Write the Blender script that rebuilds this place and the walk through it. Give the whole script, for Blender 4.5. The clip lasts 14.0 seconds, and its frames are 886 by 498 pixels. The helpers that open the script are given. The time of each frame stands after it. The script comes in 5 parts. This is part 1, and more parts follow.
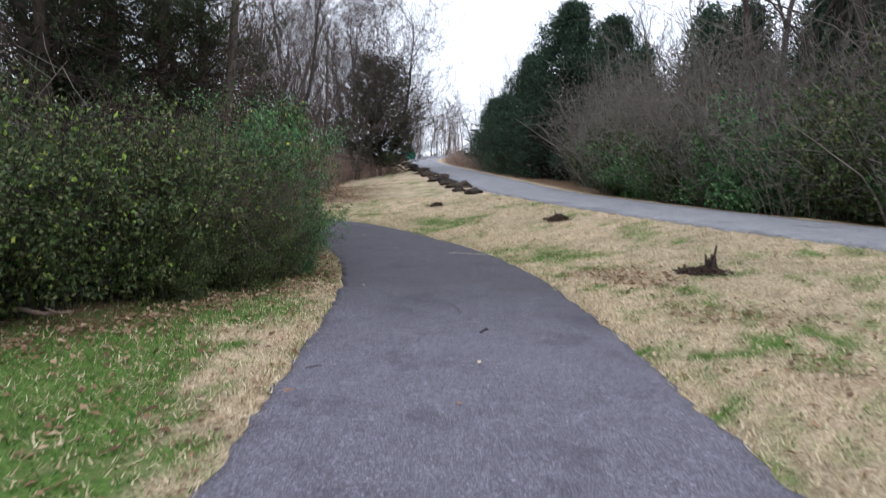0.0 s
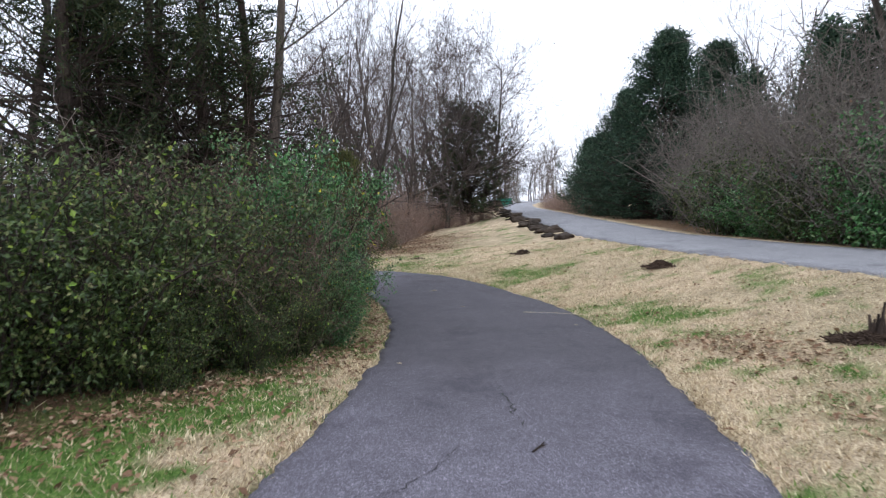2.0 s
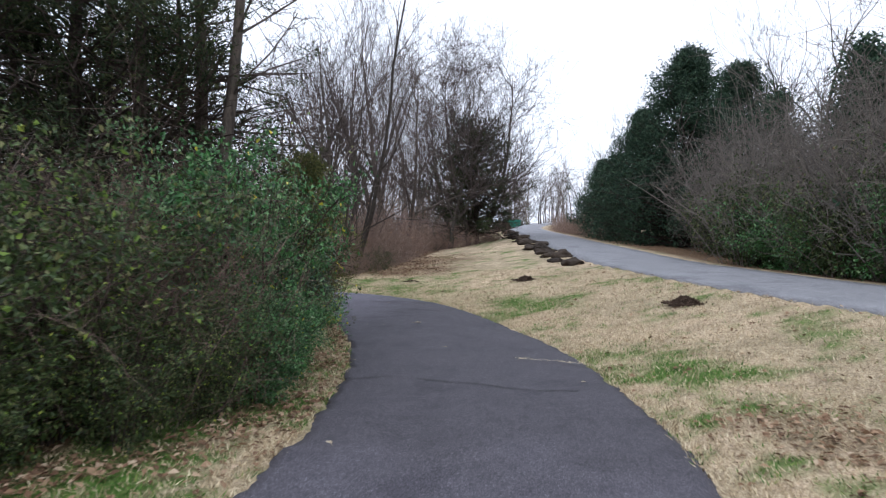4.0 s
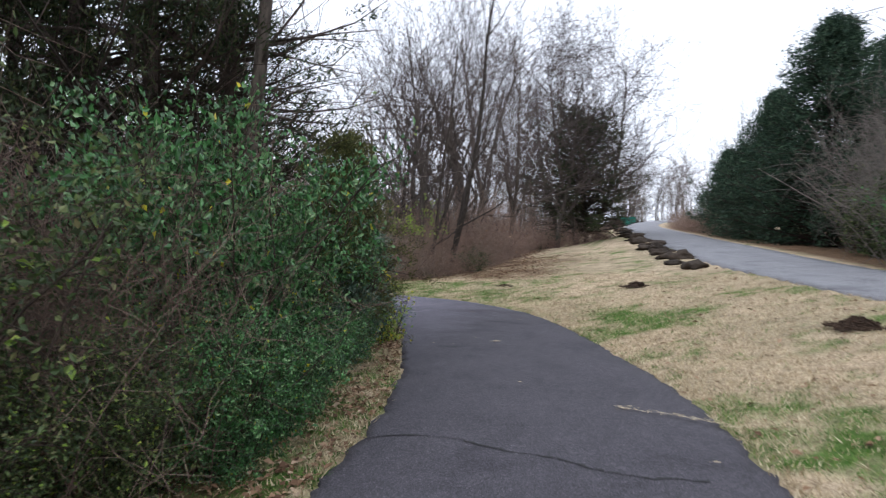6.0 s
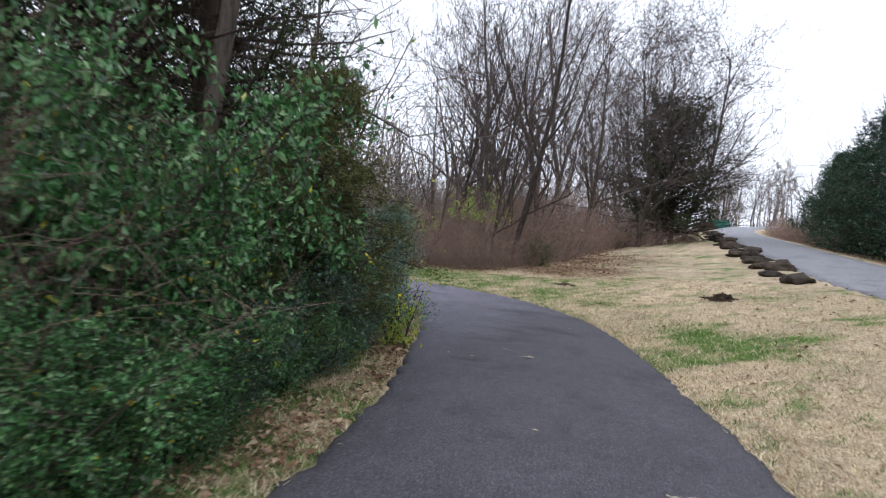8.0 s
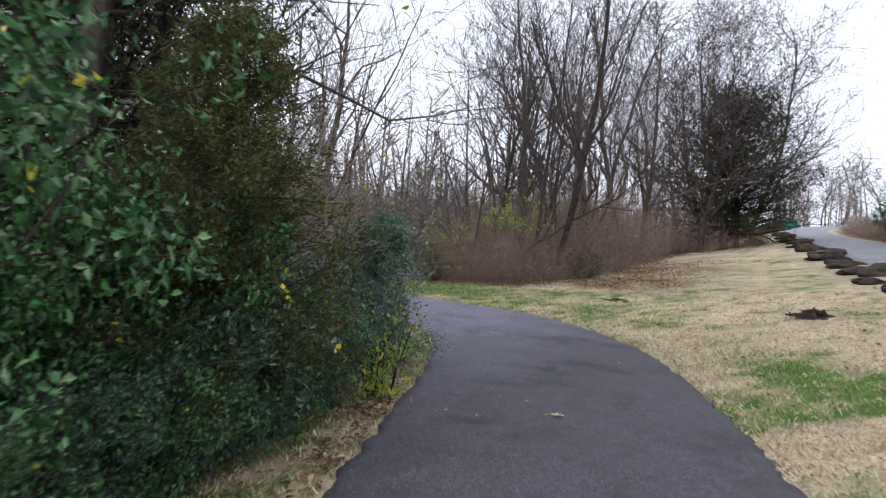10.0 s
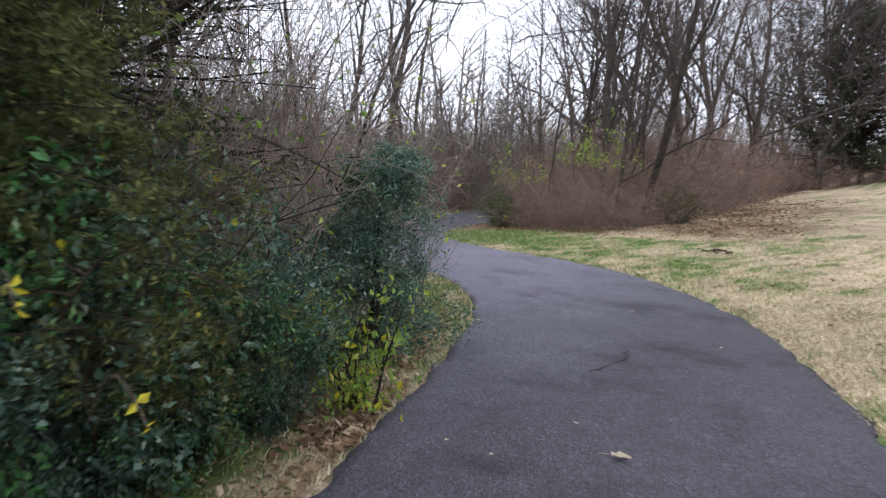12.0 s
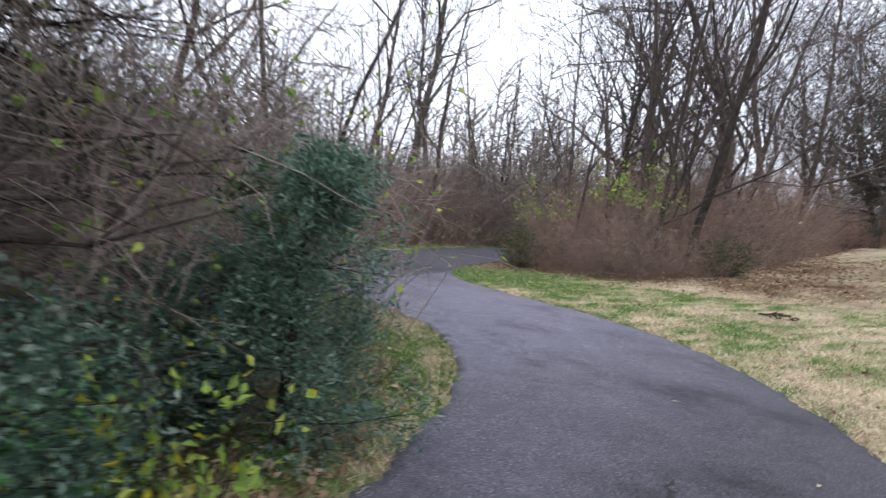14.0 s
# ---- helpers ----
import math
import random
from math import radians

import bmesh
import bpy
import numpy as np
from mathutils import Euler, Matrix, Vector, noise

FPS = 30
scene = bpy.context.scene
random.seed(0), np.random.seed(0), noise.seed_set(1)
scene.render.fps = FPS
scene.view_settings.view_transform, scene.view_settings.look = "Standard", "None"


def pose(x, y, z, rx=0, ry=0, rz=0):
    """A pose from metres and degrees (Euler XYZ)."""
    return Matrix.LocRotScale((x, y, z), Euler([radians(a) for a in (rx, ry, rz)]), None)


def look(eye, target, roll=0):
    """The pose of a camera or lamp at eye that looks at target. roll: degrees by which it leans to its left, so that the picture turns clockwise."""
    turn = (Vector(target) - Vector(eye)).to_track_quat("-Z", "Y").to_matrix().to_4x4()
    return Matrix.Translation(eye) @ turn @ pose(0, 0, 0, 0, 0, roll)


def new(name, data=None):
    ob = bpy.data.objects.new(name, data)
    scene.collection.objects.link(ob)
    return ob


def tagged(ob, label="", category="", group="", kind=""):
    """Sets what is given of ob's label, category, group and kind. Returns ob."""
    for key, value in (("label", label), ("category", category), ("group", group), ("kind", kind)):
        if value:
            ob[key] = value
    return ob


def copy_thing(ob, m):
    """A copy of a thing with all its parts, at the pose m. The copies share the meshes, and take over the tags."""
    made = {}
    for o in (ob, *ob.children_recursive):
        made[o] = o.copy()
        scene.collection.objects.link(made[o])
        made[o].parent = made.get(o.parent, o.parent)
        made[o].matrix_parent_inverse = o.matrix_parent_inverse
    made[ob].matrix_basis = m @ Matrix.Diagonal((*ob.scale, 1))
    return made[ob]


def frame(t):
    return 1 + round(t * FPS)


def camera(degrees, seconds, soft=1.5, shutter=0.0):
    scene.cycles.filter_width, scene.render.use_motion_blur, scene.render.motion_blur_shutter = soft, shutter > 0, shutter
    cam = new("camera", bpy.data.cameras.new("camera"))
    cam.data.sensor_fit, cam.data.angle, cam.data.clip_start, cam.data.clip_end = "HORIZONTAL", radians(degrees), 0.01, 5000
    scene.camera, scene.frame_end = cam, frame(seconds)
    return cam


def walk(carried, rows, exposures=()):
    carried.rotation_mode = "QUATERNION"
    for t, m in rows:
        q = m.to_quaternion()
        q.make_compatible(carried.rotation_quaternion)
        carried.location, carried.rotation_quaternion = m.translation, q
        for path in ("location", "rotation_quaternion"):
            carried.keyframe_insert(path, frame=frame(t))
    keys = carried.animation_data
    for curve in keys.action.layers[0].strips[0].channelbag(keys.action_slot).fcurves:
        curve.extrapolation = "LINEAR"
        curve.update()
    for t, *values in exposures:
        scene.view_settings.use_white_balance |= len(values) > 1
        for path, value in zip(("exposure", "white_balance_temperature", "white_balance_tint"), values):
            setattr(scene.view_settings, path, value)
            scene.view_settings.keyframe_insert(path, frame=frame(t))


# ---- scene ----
cam = camera(68.1, 14.0, soft=1.2, shutter=0.65)
PATH = [
    (0, (0.011, -0.039, 1.534), (0.004, 1.948, 1.307), 0.9),
    (0.5, (0.143, 0.404, 1.518), (0.075, 2.397, 1.358), 0.3),
    (1, (0.306, 0.936, 1.507), (0.179, 2.921, 1.305), 0.3),
    (1.5, (0.407, 1.446, 1.53), (0.152, 3.418, 1.316), -0.6),
    (2, (0.478, 1.937, 1.521), (0.163, 3.91, 1.437), -1.5),
    (2.5, (0.581, 2.412, 1.566), (0.249, 4.38, 1.448), -4.1),
    (3, (0.599, 2.877, 1.541), (0.271, 4.85, 1.566), -0.5),
    (3.2, (0.576, 3.096, 1.535), (0.249, 5.069, 1.526), 0.2),
    (5.3, (0.542, 5.485, 1.536), (0.122, 7.441, 1.507), -1.3),
    (5.5, (0.526, 5.729, 1.562), (0.014, 7.662, 1.528), -2.6),
    (6, (0.568, 6.266, 1.565), (-0.101, 8.151, 1.534), 0.3),
    (6.5, (0.551, 6.789, 1.531), (-0.189, 8.646, 1.472), 0.5),
    (7, (0.597, 7.321, 1.523), (-0.207, 9.148, 1.393), 2.5),
    (7.5, (0.528, 7.848, 1.524), (-0.296, 9.669, 1.44), 4.6),
    (8, (0.461, 8.444, 1.52), (-0.43, 10.233, 1.442), 4.5),
    (8.2, (0.421, 8.676, 1.573), (-0.464, 10.464, 1.444), 5.1),
    (10.3, (-0.064, 10.812, 1.546), (-1.129, 12.505, 1.495), 2.5),
    (10.5, (-0.138, 11.028, 1.581), (-1.242, 12.691, 1.455), 3.0),
    (11, (-0.298, 11.552, 1.563), (-1.414, 13.206, 1.43), 2.9),
    (11.5, (-0.419, 12.029, 1.561), (-1.624, 13.612, 1.358), 2.8),
    (12, (-0.6, 12.499, 1.534), (-1.846, 14.045, 1.293), 1.5),
    (12.5, (-0.781, 12.963, 1.501), (-2.139, 14.414, 1.278), 3.0),
    (13, (-1.019, 13.405, 1.517), (-2.291, 14.939, 1.354), 4.2),
    (13.5, (-1.22, 13.847, 1.514), (-2.618, 15.27, 1.374), 2.3),
    (14, (-1.477, 14.253, 1.45), (-2.802, 15.743, 1.304), 5.0),
]
walk(cam, [(t, look(eye, target, roll)) for t, eye, target, roll in PATH], [(0, 0.5, 6010, 11), (0.5, 0.5, 6010, 11), (1, 0.72, 6010, 11), (1.5, 1.0, 6010, 11), (2, 0.6, 6010, 11), (3, 0.46, 5860, 11), (5.5, 0.45, 6050, 11), (8, 0.58, 6050, 11), (10.5, 0.56, 6050, 11), (11.5, 0.7, 6050, 11), (12.5, 0.82, 6040, 11), (14, 0.85, 6000, 11)])

# ---- world and light: flat white overcast ----
world = bpy.data.worlds.new("overcast_sky")
scene.world = world
world.use_nodes = True
wn, wl = world.node_tree.nodes, world.node_tree.links
sky = wn.new("ShaderNodeTexSky")
sky.sky_type = "NISHITA"
sky.sun_disc = False
sky.sun_elevation, sky.sun_rotation = radians(38), radians(150)
sky.dust_density, sky.air_density = 4.0, 1.0
pale = wn.new("ShaderNodeHueSaturation")
pale.inputs["Saturation"].default_value = 0.22
veil = wn.new("ShaderNodeMix")
veil.data_type = "RGBA"
veil.inputs["Factor"].default_value = 0.7
veil.inputs["B"].default_value = (9.2, 9.5, 10.2, 1)
wl.new(sky.outputs["Color"], pale.inputs["Color"])
wl.new(pale.outputs["Color"], veil.inputs["A"])
wl.new(veil.outputs["Result"], wn["Background"].inputs["Color"])
wn["Background"].inputs["Strength"].default_value = 0.13
sun = new("sun", bpy.data.lights.new("sun", "SUN"))
sun.data.energy, sun.data.angle, sun.data.color = 0.6, radians(25), (1.0, 0.96, 0.9)
sun.matrix_world = look((0, 0, 30), (8, 14, 0))


# ---- materials ----
def material(name, rough=0.8, spec=0.3):
    m = bpy.data.materials.new(name)
    m.use_nodes = True
    b = m.node_tree.nodes["Principled BSDF"]
    b.inputs["Roughness"].default_value = rough
    b.inputs["Specular IOR Level"].default_value = spec
    return m, m.node_tree.nodes, m.node_tree.links, b


def coords(n, l, scale=(1, 1, 1)):
    tc, mp = n.new("ShaderNodeTexCoord"), n.new("ShaderNodeMapping")
    mp.inputs["Scale"].default_value = scale
    l.new(tc.outputs["Object"], mp.inputs["Vector"])
    return mp.outputs["Vector"]


def noise_tex(n, l, vec, scale, detail=4, rough=0.6):
    t = n.new("ShaderNodeTexNoise")
    t.inputs["Scale"].default_value, t.inputs["Detail"].default_value, t.inputs["Roughness"].default_value = scale, detail, rough
    l.new(vec, t.inputs["Vector"])
    return t.outputs["Fac"]


def ramp(n, l, fac, stops):
    r = n.new("ShaderNodeValToRGB")
    e = r.color_ramp.elements
    while len(e) < len(stops):
        e.new(0.5)
    for s, (p, c) in zip(e, stops):
        s.position, s.color = p, (*c, 1)
    l.new(fac, r.inputs["Fac"])
    return r.outputs["Color"]


def mix(n, l, fac, a, b, mode="MIX"):
    m = n.new("ShaderNodeMix")
    m.data_type, m.blend_type = "RGBA", mode
    for sock, v in ((m.inputs["Factor"], fac), (m.inputs["A"], a), (m.inputs["B"], b)):
        if isinstance(v, (int, float)):
            sock.default_value = v
        elif isinstance(v, tuple):
            sock.default_value = (*v, 1)
        else:
            l.new(v, sock)
    return m.outputs["Result"]


def bump(n, l, b, height, strength=0.4, dist=0.02):
    k = n.new("ShaderNodeBump")
    k.inputs["Strength"].default_value, k.inputs["Distance"].default_value = strength, dist
    l.new(height, k.inputs["Height"])
    l.new(k.outputs["Normal"], b.inputs["Normal"])


def island(n):
    return n.new("ShaderNodeNewGeometry").outputs["Random Per Island"]


def make_asphalt(name, dark, light, tint, patch):
    m, n, l, b = material(name, 0.82, 0.35)
    v = coords(n, l)
    grit = noise_tex(n, l, v, 110, 4, 0.85)
    base = ramp(n, l, grit, [(0.32, dark), (0.5, light), (0.66, tint)])
    stones = n.new("ShaderNodeTexVoronoi")
    stones.inputs["Scale"].default_value = 95
    l.new(v, stones.inputs["Vector"])
    chip = n.new("ShaderNodeSeparateColor")
    l.new(stones.outputs["Color"], chip.inputs["Color"])
    base = mix(n, l, 0.75, base, ramp(n, l, chip.outputs["Red"], [(0.0, (0.45, 0.45, 0.46)), (0.55, (0.95, 0.94, 0.95)), (0.86, (1.2, 1.18, 1.2)), (1.0, (2.1, 2.05, 2.1))]), "MULTIPLY")
    blot = ramp(n, l, noise_tex(n, l, v, 1.1, 7, 0.68), [(0.36, (0.62, 0.61, 0.64)), (0.46, (0.95, 0.95, 0.95)), (0.55, (1, 1, 1)), (0.7, patch)])
    base = mix(n, l, 0.8, base, blot, "MULTIPLY")
    worn = ramp(n, l, noise_tex(n, l, v, 5, 6, 0.7), [(0.3, (0.75, 0.74, 0.76)), (0.65, (1.1, 1.1, 1.1))])
    base = mix(n, l, 0.7, base, worn, "MULTIPLY")
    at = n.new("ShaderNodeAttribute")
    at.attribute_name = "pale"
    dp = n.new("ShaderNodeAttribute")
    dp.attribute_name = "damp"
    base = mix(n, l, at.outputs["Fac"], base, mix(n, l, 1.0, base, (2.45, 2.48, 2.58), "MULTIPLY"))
    l.new(mix(n, l, dp.outputs["Fac"], base, mix(n, l, 1.0, base, (0.42, 0.41, 0.43), "MULTIPLY")), b.inputs["Base Color"])
    bump(n, l, b, grit, 0.5, 0.008)
    return m


ASPHALT = make_asphalt("trail_asphalt", (0.026, 0.0245, 0.03), (0.052, 0.0485, 0.058), (0.165, 0.156, 0.176), (1.14, 1.12, 1.12))
ROAD = make_asphalt("road_asphalt", (0.14, 0.142, 0.152), (0.22, 0.223, 0.235), (0.37, 0.37, 0.38), (1.15, 1.15, 1.15))


def soft_mask(n, l, share, grain, amount):
    """Breaks the edge of a share from 0 to 1 with a grain."""
    k = n.new("ShaderNodeMath")
    k.operation = "MULTIPLY_ADD"
    l.new(grain, k.inputs[0])
    k.inputs[1].default_value = amount
    l.new(share, k.inputs[2])
    return ramp(n, l, k.outputs[0], [(0.12 + amount * 0.5, (0, 0, 0)), (0.95 + amount * 0.5, (1, 1, 1))])


def make_ground():
    m, n, l, b = material("dormant_lawn_soil", 0.95, 0.1)
    v = coords(n, l)
    big = noise_tex(n, l, v, 0.35, 5, 0.6)
    mid = noise_tex(n, l, v, 2.2, 6, 0.7)
    fine = noise_tex(n, l, v, 45, 4, 0.8)
    straw = ramp(n, l, fine, [(0.33, (0.17, 0.125, 0.085)), (0.5, (0.54, 0.435, 0.305)), (0.66, (0.8, 0.69, 0.52))])
    green = ramp(n, l, fine, [(0.3, (0.04, 0.09, 0.02)), (0.7, (0.17, 0.27, 0.07))])
    brown = ramp(n, l, fine, [(0.3, (0.07, 0.045, 0.028)), (0.7, (0.24, 0.16, 0.1))])
    gf = n.new("ShaderNodeAttribute")
    gf.attribute_name = "green"
    lf = n.new("ShaderNodeAttribute")
    lf.attribute_name = "litter"
    gmask = soft_mask(n, l, gf.outputs["Fac"], fine, 0.5)
    lmask = soft_mask(n, l, lf.outputs["Fac"], fine, 0.6)
    tone = ramp(n, l, mid, [(0.3, (0.62, 0.6, 0.57)), (0.5, (0.98, 0.95, 0.92)), (0.7, (1.14, 1.1, 1.06))])
    dull = ramp(n, l, big, [(0.42, (1, 1, 1)), (0.62, (0.66, 0.7, 0.66))])
    straw = mix(n, l, 0.8, straw, dull, "MULTIPLY")
    c = mix(n, l, gmask, straw, green)
    c = mix(n, l, lmask, c, brown)
    tuft = ramp(n, l, noise_tex(n, l, v, 13, 5, 0.75), [(0.32, (0.55, 0.54, 0.52)), (0.52, (1, 1, 1)), (0.7, (1.15, 1.13, 1.1))])
    c = mix(n, l, 0.85, c, tuft, "MULTIPLY")
    l.new(mix(n, l, 1.0, c, tone, "MULTIPLY"), b.inputs["Base Color"])
    bump(n, l, b, fine, 0.8, 0.03)
    return m


GROUND = make_ground()


def make_leafy(name, stops, rough=0.5, spec=0.35, through_light=0.25):
    m, n, l, b = material(name, rough, spec)
    col = ramp(n, l, island(n), stops)
    oi = n.new("ShaderNodeObjectInfo")
    tone = ramp(n, l, oi.outputs["Random"], [(0.0, (0.8, 0.82, 0.78)), (1.0, (1.12, 1.1, 1.05))])
    col = mix(n, l, 1.0, col, tone, "MULTIPLY")
    l.new(col, b.inputs["Base Color"])
    if through_light:
        tr, ad = n.new("ShaderNodeBsdfTranslucent"), n.new("ShaderNodeMixShader")
        l.new(col, tr.inputs["Color"])
        ad.inputs["Fac"].default_value = through_light
        l.new(b.outputs["BSDF"], ad.inputs[1])
        l.new(tr.outputs["BSDF"], ad.inputs[2])
        l.new(ad.outputs["Shader"], n["Material Output"].inputs["Surface"])
    return m


# darkest and brightest leaf tones also paint in shaded gaps and glints
LEAF = make_leafy("evergreen_shrub_leaf", [(0.0, (0.016, 0.05, 0.014)), (0.45, (0.04, 0.125, 0.034)), (0.8, (0.095, 0.27, 0.08)), (1.0, (0.24, 0.36, 0.17))], 0.33, 0.55)
LEAF_OLIVE = make_leafy("olive_shrub_leaf", [(0.0, (0.02, 0.032, 0.01)), (0.5, (0.046, 0.08, 0.022)), (0.85, (0.1, 0.14, 0.042)), (1.0, (0.2, 0.19, 0.09))], 0.5, 0.4)
LEAF_YELLOW = make_leafy("yellowed_leaf", [(0.0, (0.35, 0.36, 0.03)), (0.6, (0.6, 0.52, 0.04)), (1.0, (0.65, 0.6, 0.2))], 0.5, 0.3, 0.35)
LEAF_YELLOWGREEN = make_leafy("yellow_green_leaf", [(0.0, (0.15, 0.25, 0.045)), (0.7, (0.3, 0.42, 0.08)), (1.0, (0.46, 0.5, 0.1))], 0.5, 0.3, 0.35)
LEAF_BLUE = make_leafy("blue_green_leaf", [(0.0, (0.04, 0.085, 0.06)), (0.6, (0.1, 0.175, 0.13)), (0.9, (0.19, 0.28, 0.22)), (1.0, (0.34, 0.4, 0.34))], 0.42, 0.45, 0.4)
CEDAR = make_leafy("cedar_foliage", [(0.0, (0.016, 0.026, 0.012)), (0.6, (0.032, 0.048, 0.02)), (1.0, (0.07, 0.075, 0.03))], 0.7, 0.2, 0.15)
CEDAR_OLIVE = make_leafy("olive_cedar_foliage", [(0.0, (0.035, 0.044, 0.016)), (0.6, (0.08, 0.09, 0.03)), (1.0, (0.16, 0.155, 0.05))], 0.7, 0.2, 0.25)
CEDAR_DEEP = make_leafy("deep_green_cedar_foliage", [(0.0, (0.02, 0.042, 0.028)), (0.6, (0.042, 0.078, 0.05)), (1.0, (0.08, 0.125, 0.075))], 0.7, 0.2, 0.15)
DEAD_LEAF = make_leafy("dry_brown_leaf", [(0.0, (0.1, 0.055, 0.035)), (0.5, (0.24, 0.145, 0.09)), (0.85, (0.4, 0.27, 0.18)), (1.0, (0.55, 0.43, 0.32))], 0.75, 0.2, 0.15)
PALE_LEAF = make_leafy("pale_dry_leaf", [(0.0, (0.42, 0.33, 0.24)), (1.0, (0.55, 0.46, 0.36))], 0.75, 0.2, 0.1)
GRASS_DRY = make_leafy("dry_grass_blade", [(0.0, (0.26, 0.19, 0.12)), (0.5, (0.6, 0.48, 0.325)), (1.0, (0.83, 0.72, 0.53))], 0.7, 0.2, 0.2)
GRASS_GREEN = make_leafy("green_grass_blade", [(0.0, (0.04, 0.1, 0.015)), (0.6, (0.1, 0.24, 0.035)), (1.0, (0.3, 0.34, 0.11))], 0.6, 0.3, 0.3)


def make_bark(name, dark, light, scale=14):
    m, n, l, b = material(name, 0.9, 0.15)
    v = coords(n, l, (1, 1, 0.25))
    g = noise_tex(n, l, v, scale, 6, 0.75)
    c = ramp(n, l, g, [(0.3, dark), (0.65, light)])
    oi = n.new("ShaderNodeObjectInfo")
    tone = ramp(n, l, oi.outputs["Random"], [(0.0, (0.75, 0.75, 0.76)), (1.0, (1.2, 1.15, 1.1))])
    l.new(mix(n, l, 1.0, c, tone, "MULTIPLY"), b.inputs["Base Color"])
    bump(n, l, b, g, 0.7, 0.02)
    return m


BARK = make_bark("grey_brown_bark", (0.03, 0.026, 0.023), (0.11, 0.094, 0.082))
BARK_DARK = make_bark("dark_cedar_bark", (0.018, 0.014, 0.012), (0.065, 0.05, 0.042))
TWIG = make_bark("bare_twig_bark", (0.045, 0.037, 0.035), (0.115, 0.094, 0.087), 40)
STEM_RED = make_bark("reddish_bare_stem", (0.125, 0.085, 0.071), (0.3, 0.212, 0.176), 40)
STEM_BROWN = make_bark("brown_bare_stem", (0.12, 0.09, 0.075), (0.3, 0.23, 0.19), 40)
BRUSH_GREY = make_bark("grey_brown_brush_stem", (0.095, 0.084, 0.076), (0.225, 0.2, 0.18), 40)
STEM_PALE = make_bark("pale_brown_bare_stem", (0.18, 0.145, 0.13), (0.4, 0.335, 0.3), 40)
STEM_DARK = make_bark("dark_brown_dead_stem", (0.08, 0.058, 0.048), (0.21, 0.155, 0.13), 40)
STONE = make_bark("mossy_boulder_stone", (0.014, 0.011, 0.009), (0.07, 0.056, 0.045), 9)
MULCH = make_bark("dark_mulch", (0.02, 0.014, 0.011), (0.085, 0.058, 0.042), 60)


def make_paint(name, col, rough=0.5):
    m, n, l, b = material(name, rough, 0.4)
    g = noise_tex(n, l, coords(n, l), 6, 5, 0.7)
    l.new(ramp(n, l, g, [(0.25, tuple(c * 0.7 for c in col)), (0.6, col)]), b.inputs["Base Color"])
    return m


GREEN_PAINT = make_paint("green_bin_paint", (0.015, 0.17, 0.13))
LID = make_paint("dark_plastic_lid", (0.03, 0.05, 0.045))
CRACK = make_paint("crack_tar", (0.012, 0.011, 0.012), 0.7)


# ---- geometry helpers ----
class Geo:
    """Collects vertices and triangles; tubes of one kind are built together."""

    def __init__(self):
        self.v, self.t, self.n, self.tubes = [], [], 0, {}

    def add(self, verts, tris):
        self.v.append(np.asarray(verts, float).reshape(-1, 3))
        self.t.append(np.asarray(tris, int).reshape(-1, 3) + self.n)
        self.n += len(self.v[-1])

    def flush(self):
        for (k, sides), rows in self.tubes.items():
            pts, rad = np.array([r[0] for r in rows], float), np.array([r[1] for r in rows], float)
            d = unit(np.gradient(pts, axis=1))
            steep = np.abs(d[:, :1, 2:]) < 0.85
            u = unit(np.cross(d, np.where(steep, (0.31, 0.17, 0.93), (0.9, 0.4, 0.1))))
            w = np.cross(d, u)
            a = np.arange(sides) * 2 * np.pi / sides
            ring = u[:, :, None] * np.cos(a)[:, None] + w[:, :, None] * np.sin(a)[:, None]
            v = pts[:, :, None] + ring * rad[:, :, None, None]
            i, j = np.meshgrid(np.arange(k - 1), np.arange(sides), indexing="ij")
            p, q = (i * sides + j).ravel(), (i * sides + (j + 1) % sides).ravel()
            one = np.concatenate([np.stack([p, q, q + sides], 1), np.stack([p, q + sides, p + sides], 1)])
            self.add(v, (one[None] + np.arange(len(rows))[:, None, None] * k * sides))
        self.tubes = {}

    def mesh(self, name, mat, smooth=False):
        self.flush()
        me = bpy.data.meshes.new(name)
        v, t = np.concatenate(self.v), np.concatenate(self.t)
        me.vertices.add(len(v))
        me.vertices.foreach_set("co", v.astype(np.float32).ravel())
        me.loops.add(len(t) * 3)
        me.loops.foreach_set("vertex_index", t.astype(np.int32).ravel())
        me.polygons.add(len(t))
        me.polygons.foreach_set("loop_start", np.arange(0, len(t) * 3, 3, dtype=np.int32))
        me.polygons.foreach_set("use_smooth", np.full(len(t), smooth))
        me.update(calc_edges=True)
        me.materials.append(mat)
        return me


def part(name, geo, mat, parent=None, label="", smooth=False, kind=""):
    ob = new(name, geo.mesh(name, mat, smooth))
    ob.parent = parent
    return tagged(ob, label, kind=kind)


def tube(geo, pts, radii, sides=4):
    geo.tubes.setdefault((len(pts), sides), []).append((pts, radii))


def unit(v):
    return v / (np.linalg.norm(v, axis=-1, keepdims=True) + 1e-9)


